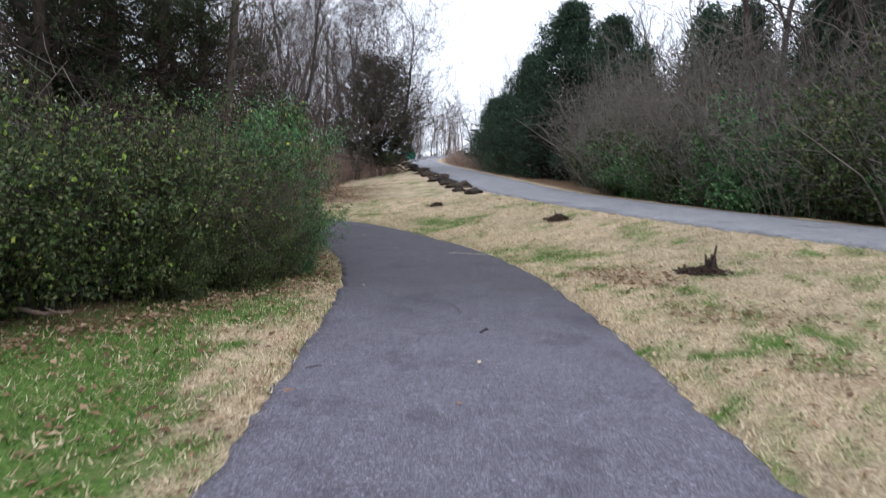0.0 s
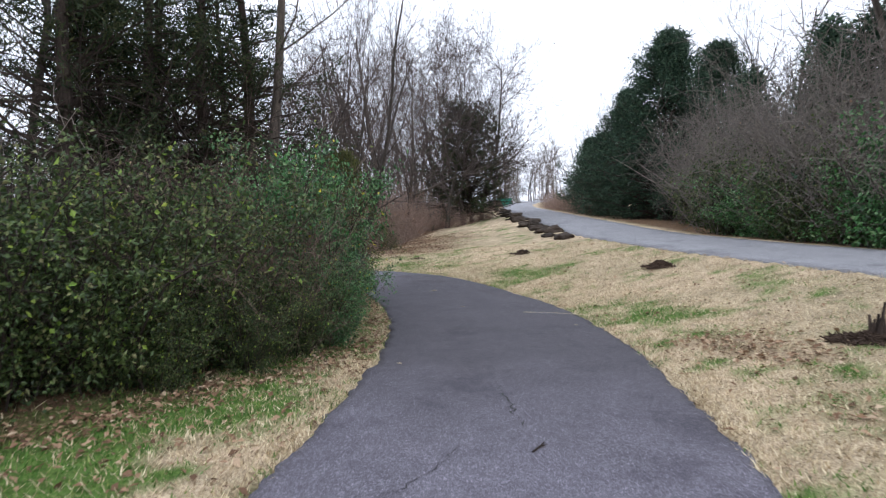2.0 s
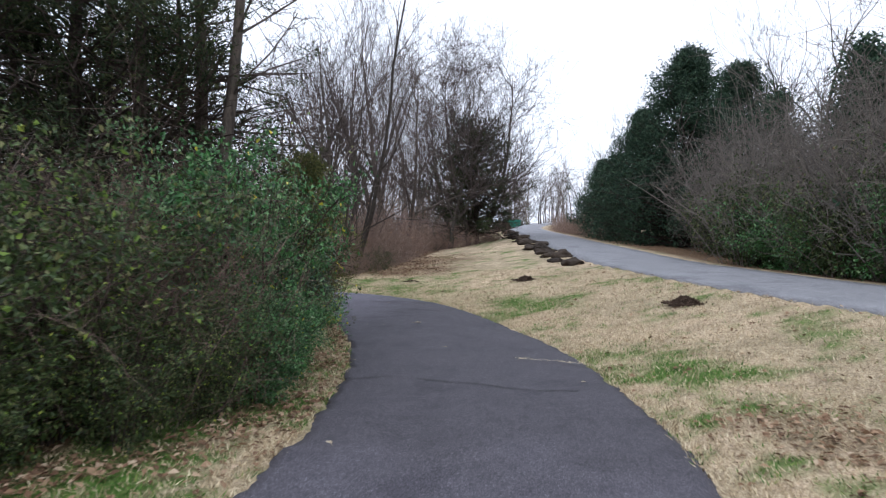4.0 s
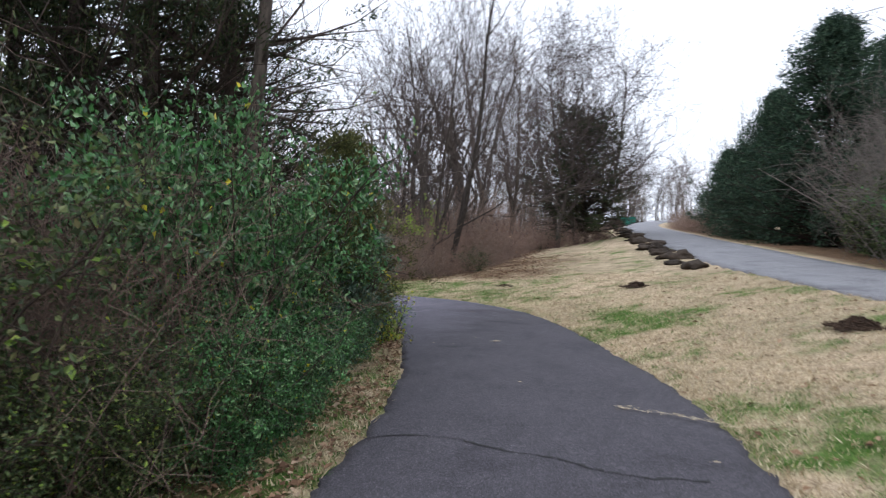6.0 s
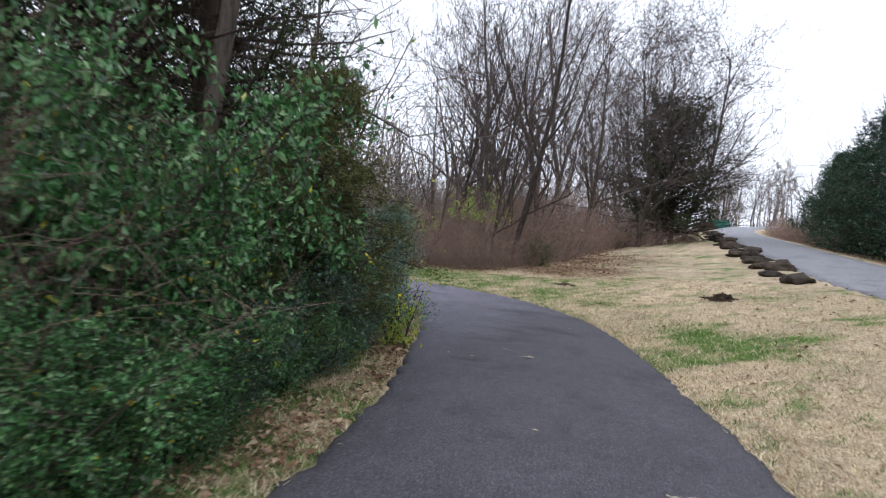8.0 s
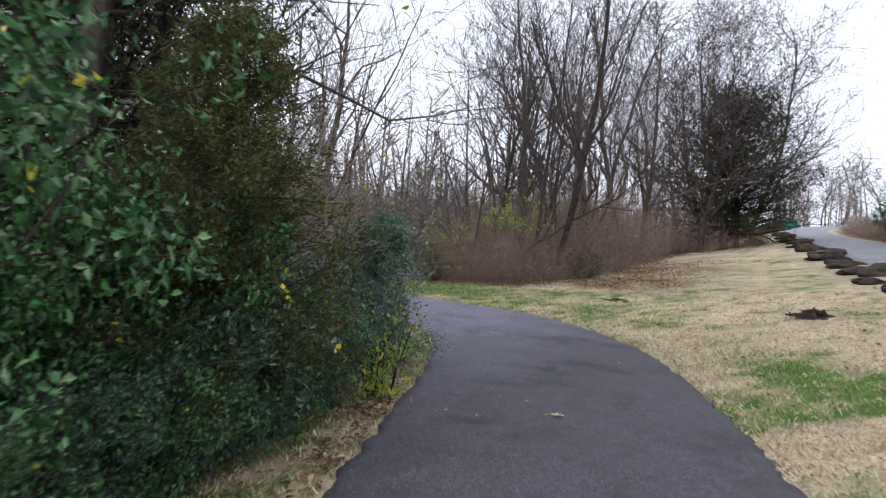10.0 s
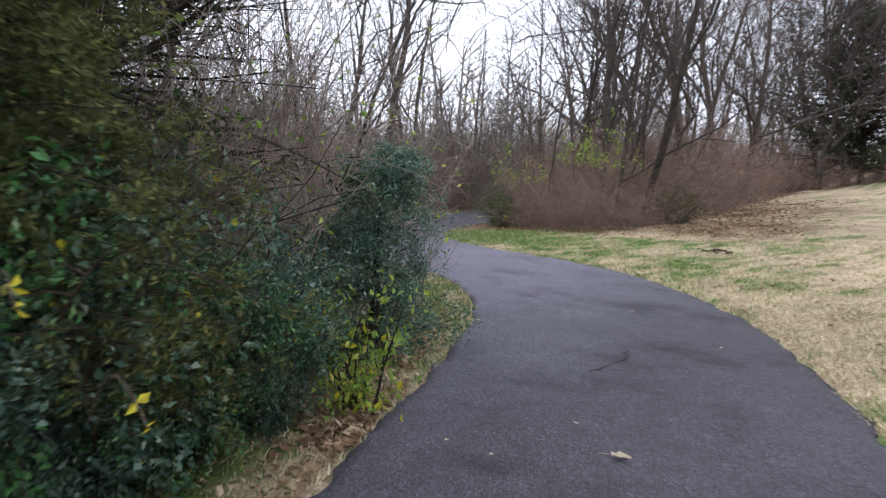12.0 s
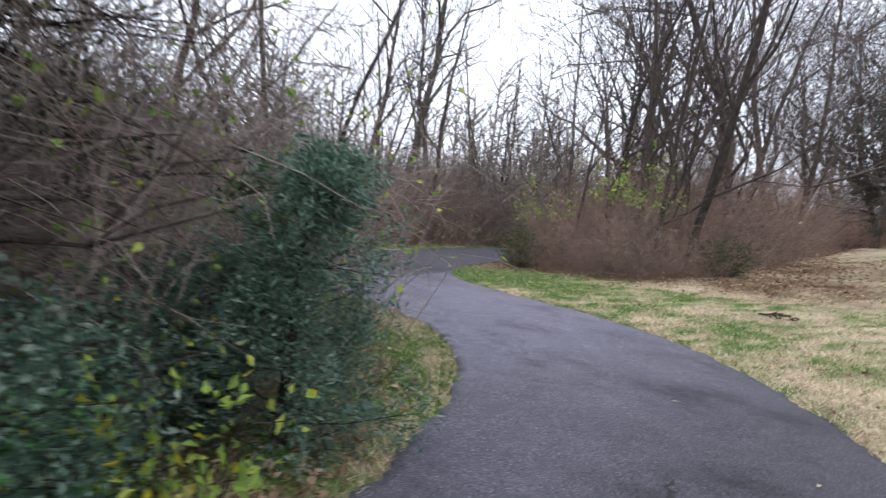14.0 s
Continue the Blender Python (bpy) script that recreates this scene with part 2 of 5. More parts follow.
def leaves(geo, rng, pos, along, length, width, cup=0.25):
    """Folded diamond leaves, one at each place, pointing along the given ways."""
    n = len(pos)
    if not n:
        return
    along = unit(along)
    side = unit(np.cross(along, unit(rng.normal(size=(n, 3)))))
    up = np.cross(side, along)
    L = length * rng.uniform(0.6, 1.25, (n, 1))
    W = width * rng.uniform(0.7, 1.2, (n, 1))
    mid = pos + along * L * 0.45
    v = np.stack([pos, mid + side * W * 0.5 + up * W * cup, pos + along * L, mid - side * W * 0.5 + up * W * cup], 1)
    k = np.arange(n)[:, None] * 4
    geo.add(v, np.concatenate([k + [0, 1, 2], k + [0, 2, 3]]))


def wander(rng, p, d, length, steps, jitter, lift=0.0):
    pts = np.empty((steps + 1, 3))
    pts[0] = p
    x, y, z = (float(c) for c in d)
    kicks = (rng.normal(size=(steps, 3)) * jitter).tolist()
    px, py, pz = (float(c) for c in p)
    k = length / steps
    for i, (a, b, c) in enumerate(kicks):
        x, y, z = x + a, y + b, z + c + lift
        m = math.sqrt(x * x + y * y + z * z) + 1e-9
        x, y, z = x / m, y / m, z / m
        px, py, pz = px + x * k, py + y * k, pz + z * k
        pts[i + 1] = px, py, pz
    return pts, np.array((x, y, z))


# ---- plan: trail, road and the lie of the land ----
def smooth_line(points, step=0.25):
    p = np.array(points, float)
    p = np.vstack([2 * p[0] - p[1], p, 2 * p[-1] - p[-2]])
    out = []
    for i in range(1, len(p) - 2):
        m = max(2, int(np.linalg.norm(p[i + 1] - p[i]) / step))
        s = np.linspace(0, 1, m, endpoint=False)[:, None]
        out.append(0.5 * (2 * p[i] + (p[i + 1] - p[i - 1]) * s + (2 * p[i - 1] - 5 * p[i] + 4 * p[i + 1] - p[i + 2]) * s**2
                          + (3 * p[i] - p[i - 1] - 3 * p[i + 1] + p[i + 2]) * s**3))
    return np.vstack(out + [p[-2:-1]])


def offset_line(line, dist):
    d = unit(np.gradient(line, axis=0))
    return line + np.stack([-d[:, 1], d[:, 0]], 1) * np.asarray(dist).reshape(-1, 1)


TRAIL_WIDTH = 2.92
TRAIL_RIGHT = smooth_line([(1.6, -14), (1.72, -4), (1.77, 2), (1.71, 5.2), (1.63, 7.3), (1.4, 9.8), (1.0, 12.0), (0.5, 13.7), (-0.3, 15.75), (-1.45, 18.3),
                           (-2.5, 20.1), (-3.7, 21.35), (-4.95, 22.25), (-6.4, 22.85), (-7.86, 23.2), (-9.2, 23.65), (-10.4, 24.6), (-11.2, 26.3), (-11.9, 29),
                           (-12.6, 34), (-14, 50), (-22, 110), (-40, 240)])
TRAIL_LEFT = offset_line(TRAIL_RIGHT, TRAIL_WIDTH)
TRAIL_MID = offset_line(TRAIL_RIGHT, TRAIL_WIDTH / 2)
ROAD_WIDTH = 3.4
ROAD_NEAR = smooth_line([(18, -14), (10.6, 1.5), (6.15, 9.8), (5.25, 11.9), (4.45, 14.1), (3.35, 17.6), (2.35, 22), (1.35, 27), (0.4, 34), (-0.8, 43), (-2.1, 54), (-3.4, 65),
                         (-4.4, 76), (-4.6, 90), (-3.5, 106), (0, 125), (8, 150), (30, 200)], 0.5)
ROAD_MID = offset_line(ROAD_NEAR, -ROAD_WIDTH / 2)
ROAD_FAR = offset_line(ROAD_NEAR, -ROAD_WIDTH)


def line_dist(xy, line, thin=1):
    """Distance from each place to the line, and whether it lies to the line's left."""
    line = line[::thin]
    a, ab = line[:-1], line[1:] - line[:-1]
    best, side = np.empty(len(xy)), np.empty(len(xy))
    for c in range(0, len(xy), 4000):
        r = xy[c:c + 4000, None] - a
        s = np.clip((r * ab).sum(2) / (ab * ab).sum(1), 0, 1)
        r = r - s[..., None] * ab
        d = np.hypot(r[..., 0], r[..., 1])
        i = d.argmin(1)
        k = np.arange(len(i))
        best[c:c + 4000] = d[k, i]
        side[c:c + 4000] = ab[i, 0] * r[k, i, 1] - ab[i, 1] * r[k, i, 0]
    return best, side > 0


def road_height(y):
    return np.interp(y, [-40, 9, 25, 80, 110, 190, 400], [0.1, 0.55, 0.88, 3.1, 4.35, 8.2, 9.0])


def land(xy):
    """Height of the ground, and distances to the trail's and road's edges."""
    xy = np.atleast_2d(np.asarray(xy, float))
    dt, left = line_dist(xy, TRAIL_MID, 4)
    dr, _ = line_dist(xy, ROAD_MID, 2)
    et, er = np.maximum(dt - TRAIL_WIDTH / 2, 0), np.maximum(dr - ROAD_WIDTH / 2, 0)
    w = et / (et + er + 1e-6)
    w = np.where(left & (dt > 0.5), 0, w)
    h = road_height(xy[:, 1]) * w
    h += np.where(left, np.clip(et - 4, 0, 30) * 0.012, 0)
    return h, et, er, left


def height(x, y):
    return float(land([(x, y)])[0][0])


def build_ground():
    def spread(lo, hi, step):
        mid = np.arange(lo, hi + step / 2, step)
        out = np.cumsum(step * 1.28 ** np.arange(1, 33))
        return np.concatenate([(lo - out)[::-1], mid, hi + out])
    xs, ys = spread(-13, 11, 0.2), spread(-1, 32, 0.22)
    X, Y = np.meshgrid(xs, ys)
    xy = np.stack([X.ravel(), Y.ravel()], 1)
    h, et, er, left = land(xy)
    bumps = np.array([noise.noise((x * 0.9, y * 0.9, 0)) * 0.035 + noise.noise((x * 3.1, y * 3.1, 4)) * 0.015 for x, y in xy])
    h = h + bumps * np.clip(np.minimum(et, er) / 0.5, 0, 1) - np.where(et <= 0.02, 0.05, 0.0) - np.where(er <= 0.02, 0.06, 0.0)
    nx, ny = len(xs), len(ys)
    i, j = np.meshgrid(np.arange(ny - 1), np.arange(nx - 1), indexing="ij")
    a = (i * nx + j).ravel()
    g = Geo()
    g.add(np.column_stack([xy, h]), np.concatenate([np.stack([a, a + 1, a + nx + 1], 1), np.stack([a, a + nx + 1, a + nx], 1)]))
    ob = part("ground", g, GROUND, None, "dry tan winter lawn with green patches and leaf litter", True)
    me = ob.data
    green = green_amount(xy, et, er, left)
    litter = litter_amount(xy, et, er, left)
    for nm, val in (("green", green), ("litter", litter)):
        me.attributes.new(nm, "FLOAT", "POINT").data.foreach_set("value", val.astype(np.float32))
    tagged(ob, category="lawn", kind="structure")


HEDGE_FACE = [(-8.5, -3), (-5.2, 3), (-3.85, 5.6), (-3.3, 6.5), (-2.95, 7.2), (-2.4, 8.1), (-2.0, 9.1), (-1.88, 10.1), (-2.1, 11.0), (-2.4, 12.0), (-2.65, 13.0), (-2.95, 14.1), (-3.3, 14.9), (-4.2, 16.2), (-6.0, 18.1), (-9.5, 19.4), (-12.9, 21.5), (-14.6, 25), (-15.2, 28), (-16, 34)]
HEDGE_LINE = smooth_line(HEDGE_FACE)
SCRUB_EDGE = smooth_line([(-11.9, 33), (-11.2, 29), (-10.2, 27.4), (-9, 26.4), (-7.2, 26.1), (-6.2, 27.5), (-6.1, 32), (-6.5, 38), (-7.5, 50), (-8.5, 70), (-9, 110)])


def spot(xy, x, y, r):
    return np.exp(-((xy[:, 0] - x) ** 2 + (xy[:, 1] - y) ** 2) / r**2)


def patchy(x, y, f, z):
    return noise.noise((x * f, y * f, z)) + 0.5 * noise.noise((x * f * 2.3, y * f * 2.3, z + 5))


def green_amount(xy, et, er, left):
    """Share of green among the dry grass, 0 to 1."""
    n = np.array([patchy(x, y, 0.9, 31) for x, y in xy])
    g = np.where(left, 0.05 + 1.0 * np.clip((et - 0.15) / 0.85, 0, 1) + 0.8 * n, 0.02 + 0.75 * n)
    g = np.where(left & (xy[:, 1] > 16), g + 0.3, g)
    g = g + 0.9 * np.array([noise.noise((x * 4.2, y * 4.2, 51)) for x, y in xy])
    g = np.where(left & (xy[:, 1] > 9), g + 0.25 * np.clip((15.5 - xy[:, 1]) / 2, 0, 1), g)
    for x, y, r, s in ((0.05, 17.45, 0.9, 0.75), (2.1, 10.0, 0.7, 0.45), (1.8, 11.7, 0.7, 0.5), (2.2, 11.1, 0.7, 0.5), (1.5, 12.5, 0.7, 0.45), (4.7, 8.25, 0.35, 0.6), (3.8, 5.5, 0.9, 0.6), (2.8, 5.65, 0.5, 0.35), (-0.4, 18.5, 0.7, 0.6), (-9.4, 25.2, 1.4, 1.3), (-10.2, 25.1, 1.0, 1.3), (-8.4, 24.6, 0.8, 0.9),
                       (-5.2, 23.7, 1.6, 0.5), (-3.0, 22.8, 1.4, 0.35), (-2.6, 20.9, 1.0, 0.15), (-6.8, 24.2, 1.2, 0.35), (-4.2, 4.6, 1.3, 0.4), (-7, 21, 2.0, 0.2)):
        g = g + s * spot(xy, x, y, r)
    return np.clip(g, 0, 1)


def litter_amount(xy, et, er, left):
    """Share of fallen leaves and bare soil, 0 to 1."""
    dh, behind = line_dist(xy, HEDGE_LINE, 4)
    ds, _ = line_dist(xy, SCRUB_EDGE, 4)
    n = np.array([patchy(x, y, 1.3, 77) for x, y in xy])
    f = np.where(behind & left, 0.15 + 0.5 * n + 0.85 * np.clip(dh / 0.9, 0, 1), np.exp(-dh / 0.18) * (0.4 + 0.6 * n) * np.where(xy[:, 1] > 9.5, 0.5, 1))
    inside = (~left) & (xy[:, 0] < np.interp(xy[:, 1], [25, 26, 28, 40, 110], [-30, -7, -6.1, -6.6, -9]))
    f = np.maximum(f, np.where(inside, 1.0, np.exp(-ds / 0.45) * (0.55 + 0.6 * n)))
    f = np.maximum(f, (0.65 + 0.4 * n) * spot(xy, -5.2, 31.5, 2.6))
    f = np.maximum(f, (0.7 + 0.5 * n) * spot(xy, -4.6, 27.2, 1.9))
    for x, y, r in ((2.3, 9.5, 0.35), (2.56, 9.0, 0.35), (2.8, 8.5, 0.3), (2.7, 6.8, 0.3), (3.3, 6.4, 0.3), (2.95, 4.6, 0.4)):
        f = np.maximum(f, 0.4 * spot(xy, x, y, r))
    rf = (xy[:, 0] > np.interp(xy[:, 1], ROAD_FAR[:, 1], ROAD_FAR[:, 0])) & (xy[:, 1] < 110)
    return np.clip(np.maximum(f, np.where(rf, np.clip(er / 1.5, 0, 1) * 0.9, 0)), 0, 1)


def ribbon(name, line, width, mat, label, category, lift, across, heights, ragged):
    g = Geo()
    rng = np.random.default_rng(5)
    n = len(line)
    wob = np.array([noise.noise((p[0] * 2.3, p[1] * 2.3, 7)) + 0.7 * noise.noise((p[0] * 9, p[1] * 9, 3)) + 0.45 * noise.noise((p[0] * 23, p[1] * 23, 5)) for p in line]) * ragged
    wob2 = np.array([noise.noise((p[0] * 2.3, p[1] * 2.3, 17)) + 0.6 * noise.noise((p[0] * 7, p[1] * 7, 13)) + 0.45 * noise.noise((p[0] * 21, p[1] * 21, 15)) for p in line]) * ragged
    rows = []
    fr = np.concatenate([[0.0], np.linspace(0.0, 1.0, across), [1.0]])
    for c, f in enumerate(fr):
        o = f * width + wob * (1 - f) + wob2 * f
        p = offset_line(line, o)
        z = heights(p) + lift + 0.03 * (1 - (2 * f - 1) ** 2)
        z = z + np.array([noise.noise((q[0] * 0.8, q[1] * 0.8, 2)) for q in p]) * 0.008
        if c in (0, len(fr) - 1):
            z = z - 0.12
        rows.append(np.column_stack([p, z]))
    k = len(rows)
    v = np.stack(rows, 1)
    i, j = np.meshgrid(np.arange(n - 1), np.arange(k - 1), indexing="ij")
    a = (i * k + j).ravel()
    g.add(v, np.concatenate([np.stack([a, a + k, a + k + 1], 1), np.stack([a, a + k + 1, a + 1], 1)]))
    ob = tagged(part(name, g, mat, None, label, True), category=category, kind="structure")
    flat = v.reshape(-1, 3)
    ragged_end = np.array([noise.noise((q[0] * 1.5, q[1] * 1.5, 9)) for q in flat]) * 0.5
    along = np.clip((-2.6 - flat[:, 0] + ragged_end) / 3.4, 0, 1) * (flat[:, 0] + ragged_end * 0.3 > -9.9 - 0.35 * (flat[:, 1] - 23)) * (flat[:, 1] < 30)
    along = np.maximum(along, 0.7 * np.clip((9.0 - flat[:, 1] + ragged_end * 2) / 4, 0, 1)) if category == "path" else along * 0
    damp = np.zeros(len(flat))
    for x, y, r in ((-3.64, 19.6, 0.3), (-3.3, 19.9, 0.25), (-4.8, 19.4, 0.2), (-2.8, 17.45, 0.18), (-2.5, 18.1, 0.3), (-2.1, 18.0, 0.22), (-2.46, 15.2, 0.2), (-5.9, 20.8, 0.35), (-9.7, 23.0, 0.8), (-11.0, 24.0, 1.0), (-2.68, 19.8, 0.25)):
        damp += np.exp(-((flat[:, 0] - x) ** 2 + ((flat[:, 1] - y) * 1.5) ** 2) / r**2)
    damp = np.clip(damp * (1 + 1.6 * np.array([noise.noise((q[0] * 5, q[1] * 9, 21)) for q in flat])), 0, 1) * 0.7 * (category == "path")
    ob.data.attributes.new("damp", "FLOAT", "POINT").data.foreach_set("value", damp.astype(np.float32))
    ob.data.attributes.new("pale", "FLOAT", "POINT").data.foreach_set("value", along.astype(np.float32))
    return ob


build_ground()
fine_trail = smooth_line(TRAIL_RIGHT[(TRAIL_RIGHT[:, 1] < 60)][::4], 0.08)
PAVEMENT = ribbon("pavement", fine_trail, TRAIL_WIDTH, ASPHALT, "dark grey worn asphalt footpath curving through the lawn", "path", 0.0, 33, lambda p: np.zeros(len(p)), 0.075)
ribbon("road", smooth_line(ROAD_NEAR[::3], 0.4), -ROAD_WIDTH, ROAD, "pale grey asphalt park road beside the lawn", "road", 0.0, 7, lambda p: road_height(p[:, 1]), 0.06)


# ---- plants ----
def bare_tree_mesh(seed, h, spread=0.5, levels=4, r0=None, lean=(0, 0), fork=0.3, kids=(7, 5, 5, 4), lift=0.08, fine=0.006, wave=0.09):
    """A leafless tree: trunk with limbs, and the finer crown."""
    rng = np.random.default_rng(seed)
    trunk, crown = Geo(), Geo()
    r0 = r0 or h * 0.014

    def grow(p, d, length, r, level):
        steps = 8 if level == 0 else (5 if level == 1 else (3 if level == 2 else 2))
        pts, _ = wander(rng, p, d, length, steps, wave if level == 0 else 0.22, lift * level)
        s = np.linspace(0, 1, steps + 1)
        rad = np.maximum(r * (1 - s * 0.8), fine)
        if level == 0:
            rad[0] *= 1.5
        tube(trunk if level <= 1 else crown, pts, rad, 8 if level == 0 else (5 if level == 1 else 3))
        if level >= levels:
            return
        n = kids[min(level, len(kids) - 1)]
        for c in range(n):
            f = fork + (1 - fork) * (c + rng.random()) / n if level == 0 else 0.15 + 0.85 * (c + rng.random()) / n
            f = min(f, 0.99)
            k = f * steps
            i = int(k)
            q = pts[i] + (pts[i + 1] - pts[i]) * (k - i)
            dd = unit(pts[i + 1] - pts[i])
            out = unit(np.cross(dd, rng.normal(size=3)))
            nd = unit(dd * (0.75 - 0.1 * level) + out * spread * rng.uniform(0.8, 1.7) + np.array((0, 0, 0.22)))
            grow(q, nd, length * (0.62 - 0.28 * f) * rng.uniform(0.7, 1.25) if level == 0 else length * rng.uniform(0.35, 0.65), max(rad[i] * 0.55, fine), level + 1)

    grow((0, 0, -0.15), (lean[0], lean[1], 1), h, r0, 0)
    return trunk, crown


def fan_tree_mesh(seed, stems, kids=(7, 4, 4), fine=0.0055):
    """Several long stems out of one foot, arching outwards, with forked limbs and sparse twigs."""
    rng = np.random.default_rng(seed)
    trunk, crown = Geo(), Geo()

    def grow(p, d, length, r, level):
        steps = (12, 7, 4, 2)[level]
        pts, _ = wander(rng, p, d, length, steps, (0.055, 0.12, 0.2, 0.25)[level], (0.012, 0.05, 0.03, 0.0)[level])
        s = np.linspace(0, 1, steps + 1)
        rad = np.maximum(r * (1 - s * 0.78), fine)
        tube(trunk if level <= 1 else crown, pts, rad, (7, 5, 3, 3)[level])
        if level == 3:
            return
        n = kids[level]
        for c in range(n):
            k = (0.28 + 0.71 * (c + rng.random()) / n if level == 0 else 0.12 + 0.87 * (c + rng.random()) / n) * steps * 0.999
            i = int(k)
            q = pts[i] + (pts[i + 1] - pts[i]) * (k - i)
            dd = unit(pts[i + 1] - pts[i])
            out = unit(np.cross(dd, rng.normal(size=3)))
            nd = unit(dd * (0.9, 0.8, 0.7)[level] + out * rng.uniform(0.5, 1.1) + np.array((0, 0, 0.12)))
            grow(q, nd, length * (rng.uniform(0.25, 0.5) * (1.15 - 0.6 * k / steps) if level == 0 else rng.uniform(0.28, 0.55)), max(rad[i] * 0.5, fine), level + 1)

    for dx, dy, length, r in stems:
        a = rng.uniform(0, 6.28)
        grow((0.18 * math.cos(a), 0.18 * math.sin(a), -0.15), unit(np.array((dx, dy, 1.0))), length, r, 0)
    return trunk, crown


def fan_tree(seed, label, stems, **k):
    t, c = fan_tree_mesh(seed, stems, **k)
    e = thing("bare_tree", label, "tree", "bare trees")
    part("trunk", t, BARK, e, "", True)
    part("crown", c, TWIG, e, "leafless branching twigs", kind="stuff")
    return e


def thing(name, label, category, group=""):
    e = new(name)
    e.empty_display_size = 0.2
    return tagged(e, label, category, group)


PLACED = []


def bare_tree(seed, label, bark=BARK, twig=TWIG, name="bare_tree", group="bare trees", **k):
    t, c = bare_tree_mesh(seed, **k)
    e = thing(name, label, "tree", group)
    part("trunk", t, bark, e, "", True)
    part("crown", c, twig, e, "leafless branching twigs", kind="stuff")
    return e


def place(proto, x, y, s=1.0, turn=0.0, tall=1.0, z=None):
    """The first call moves the thing itself, later ones copy it."""
    m = Matrix.LocRotScale((x, y, height(x, y) - 0.03 if z is None else z), Euler((0, 0, turn)), (s, s, s * tall))
    if proto.name in PLACED:
        return copy_thing(proto, m @ Matrix.Diagonal((*(1 / v for v in proto.scale), 1)))
    PLACED.append(proto.name)
    proto.matrix_basis = m
    return proto


def cedar(seed, h, r, label, leaf=CEDAR, boughs=140, tufts=11, per=9, size=0.16, low=0.05, name="cedar_tree", power=0.75, group="cedars", slim=0.3, inner=0.38, dead=0, dead_top=0.25, thin=1.0):
    """An evergreen: trunk, boughs, and sprays of scale foliage round the boughs."""
    rng = np.random.default_rng(seed)
    wood, foliage = Geo(), Geo()
    pts, _ = wander(rng, (0, 0, -0.15), (0, 0, 1), h, 8, 0.04)
    tube(wood, pts, np.linspace(h * 0.016 + 0.03, 0.01, 9), 7)
    lumps = rng.uniform(0.65, 1.25, 60)
    for b in range(boughs + dead):
        f = low + (1 - low) * rng.random() ** 1.1 if b < boughs else rng.uniform(0.08, low + dead_top)
        k = f * 8 * 0.999
        i = int(k)
        p = pts[i] + (pts[i + 1] - pts[i]) * (k - i)
        a = rng.uniform(0, 2 * np.pi)
        reach = (r * (1 - f) ** power * lumps[int(f * 8) * 7 + int(a)] + 0.12) * rng.uniform(0.55, 1.28) * min(1, 0.8 + f * 3)
        bp, d = wander(rng, p, (math.cos(a), math.sin(a), rng.uniform(-0.15, 0.5)), reach, 4, 0.16, 0.04)
        tube(wood, bp, np.linspace(0.008 + reach * 0.01, 0.005, 5) * thin, 3)
        for c in range(4 if b >= boughs else 2):
            j = rng.integers(1, 4)
            tw, _ = wander(rng, bp[j], d + rng.normal(size=3) * 0.7, reach * 0.35, 2, 0.25, -0.03)
            tube(wood, tw, np.array((0.007, 0.006, 0.004)) * thin, 3)
        if b >= boughs:
            continue
        s = np.clip(1 - np.abs(rng.normal(0, inner, tufts)), 0.12, 1.0) * 3.999
        ii = s.astype(int)
        c = bp[ii] + (bp[ii + 1] - bp[ii]) * (s - ii)[:, None] + rng.normal(size=(tufts, 3)) * size * 0.9
        way = unit(d + rng.normal(size=(tufts, 3)) * 0.7)
        pos = np.repeat(c, per, 0) + rng.normal(size=(tufts * per, 3)) * size * 0.7
        leaves(foliage, rng, pos, np.repeat(way, per, 0) + rng.normal(size=(tufts * per, 3)) * 0.7, size, size * slim, 0.1)
    e = thing(name, label, "tree", group)
    part("trunk", wood, BARK_DARK, e)
    part("crown", foliage, leaf, e, "ragged sprays of scale foliage", kind="stuff")
    return e


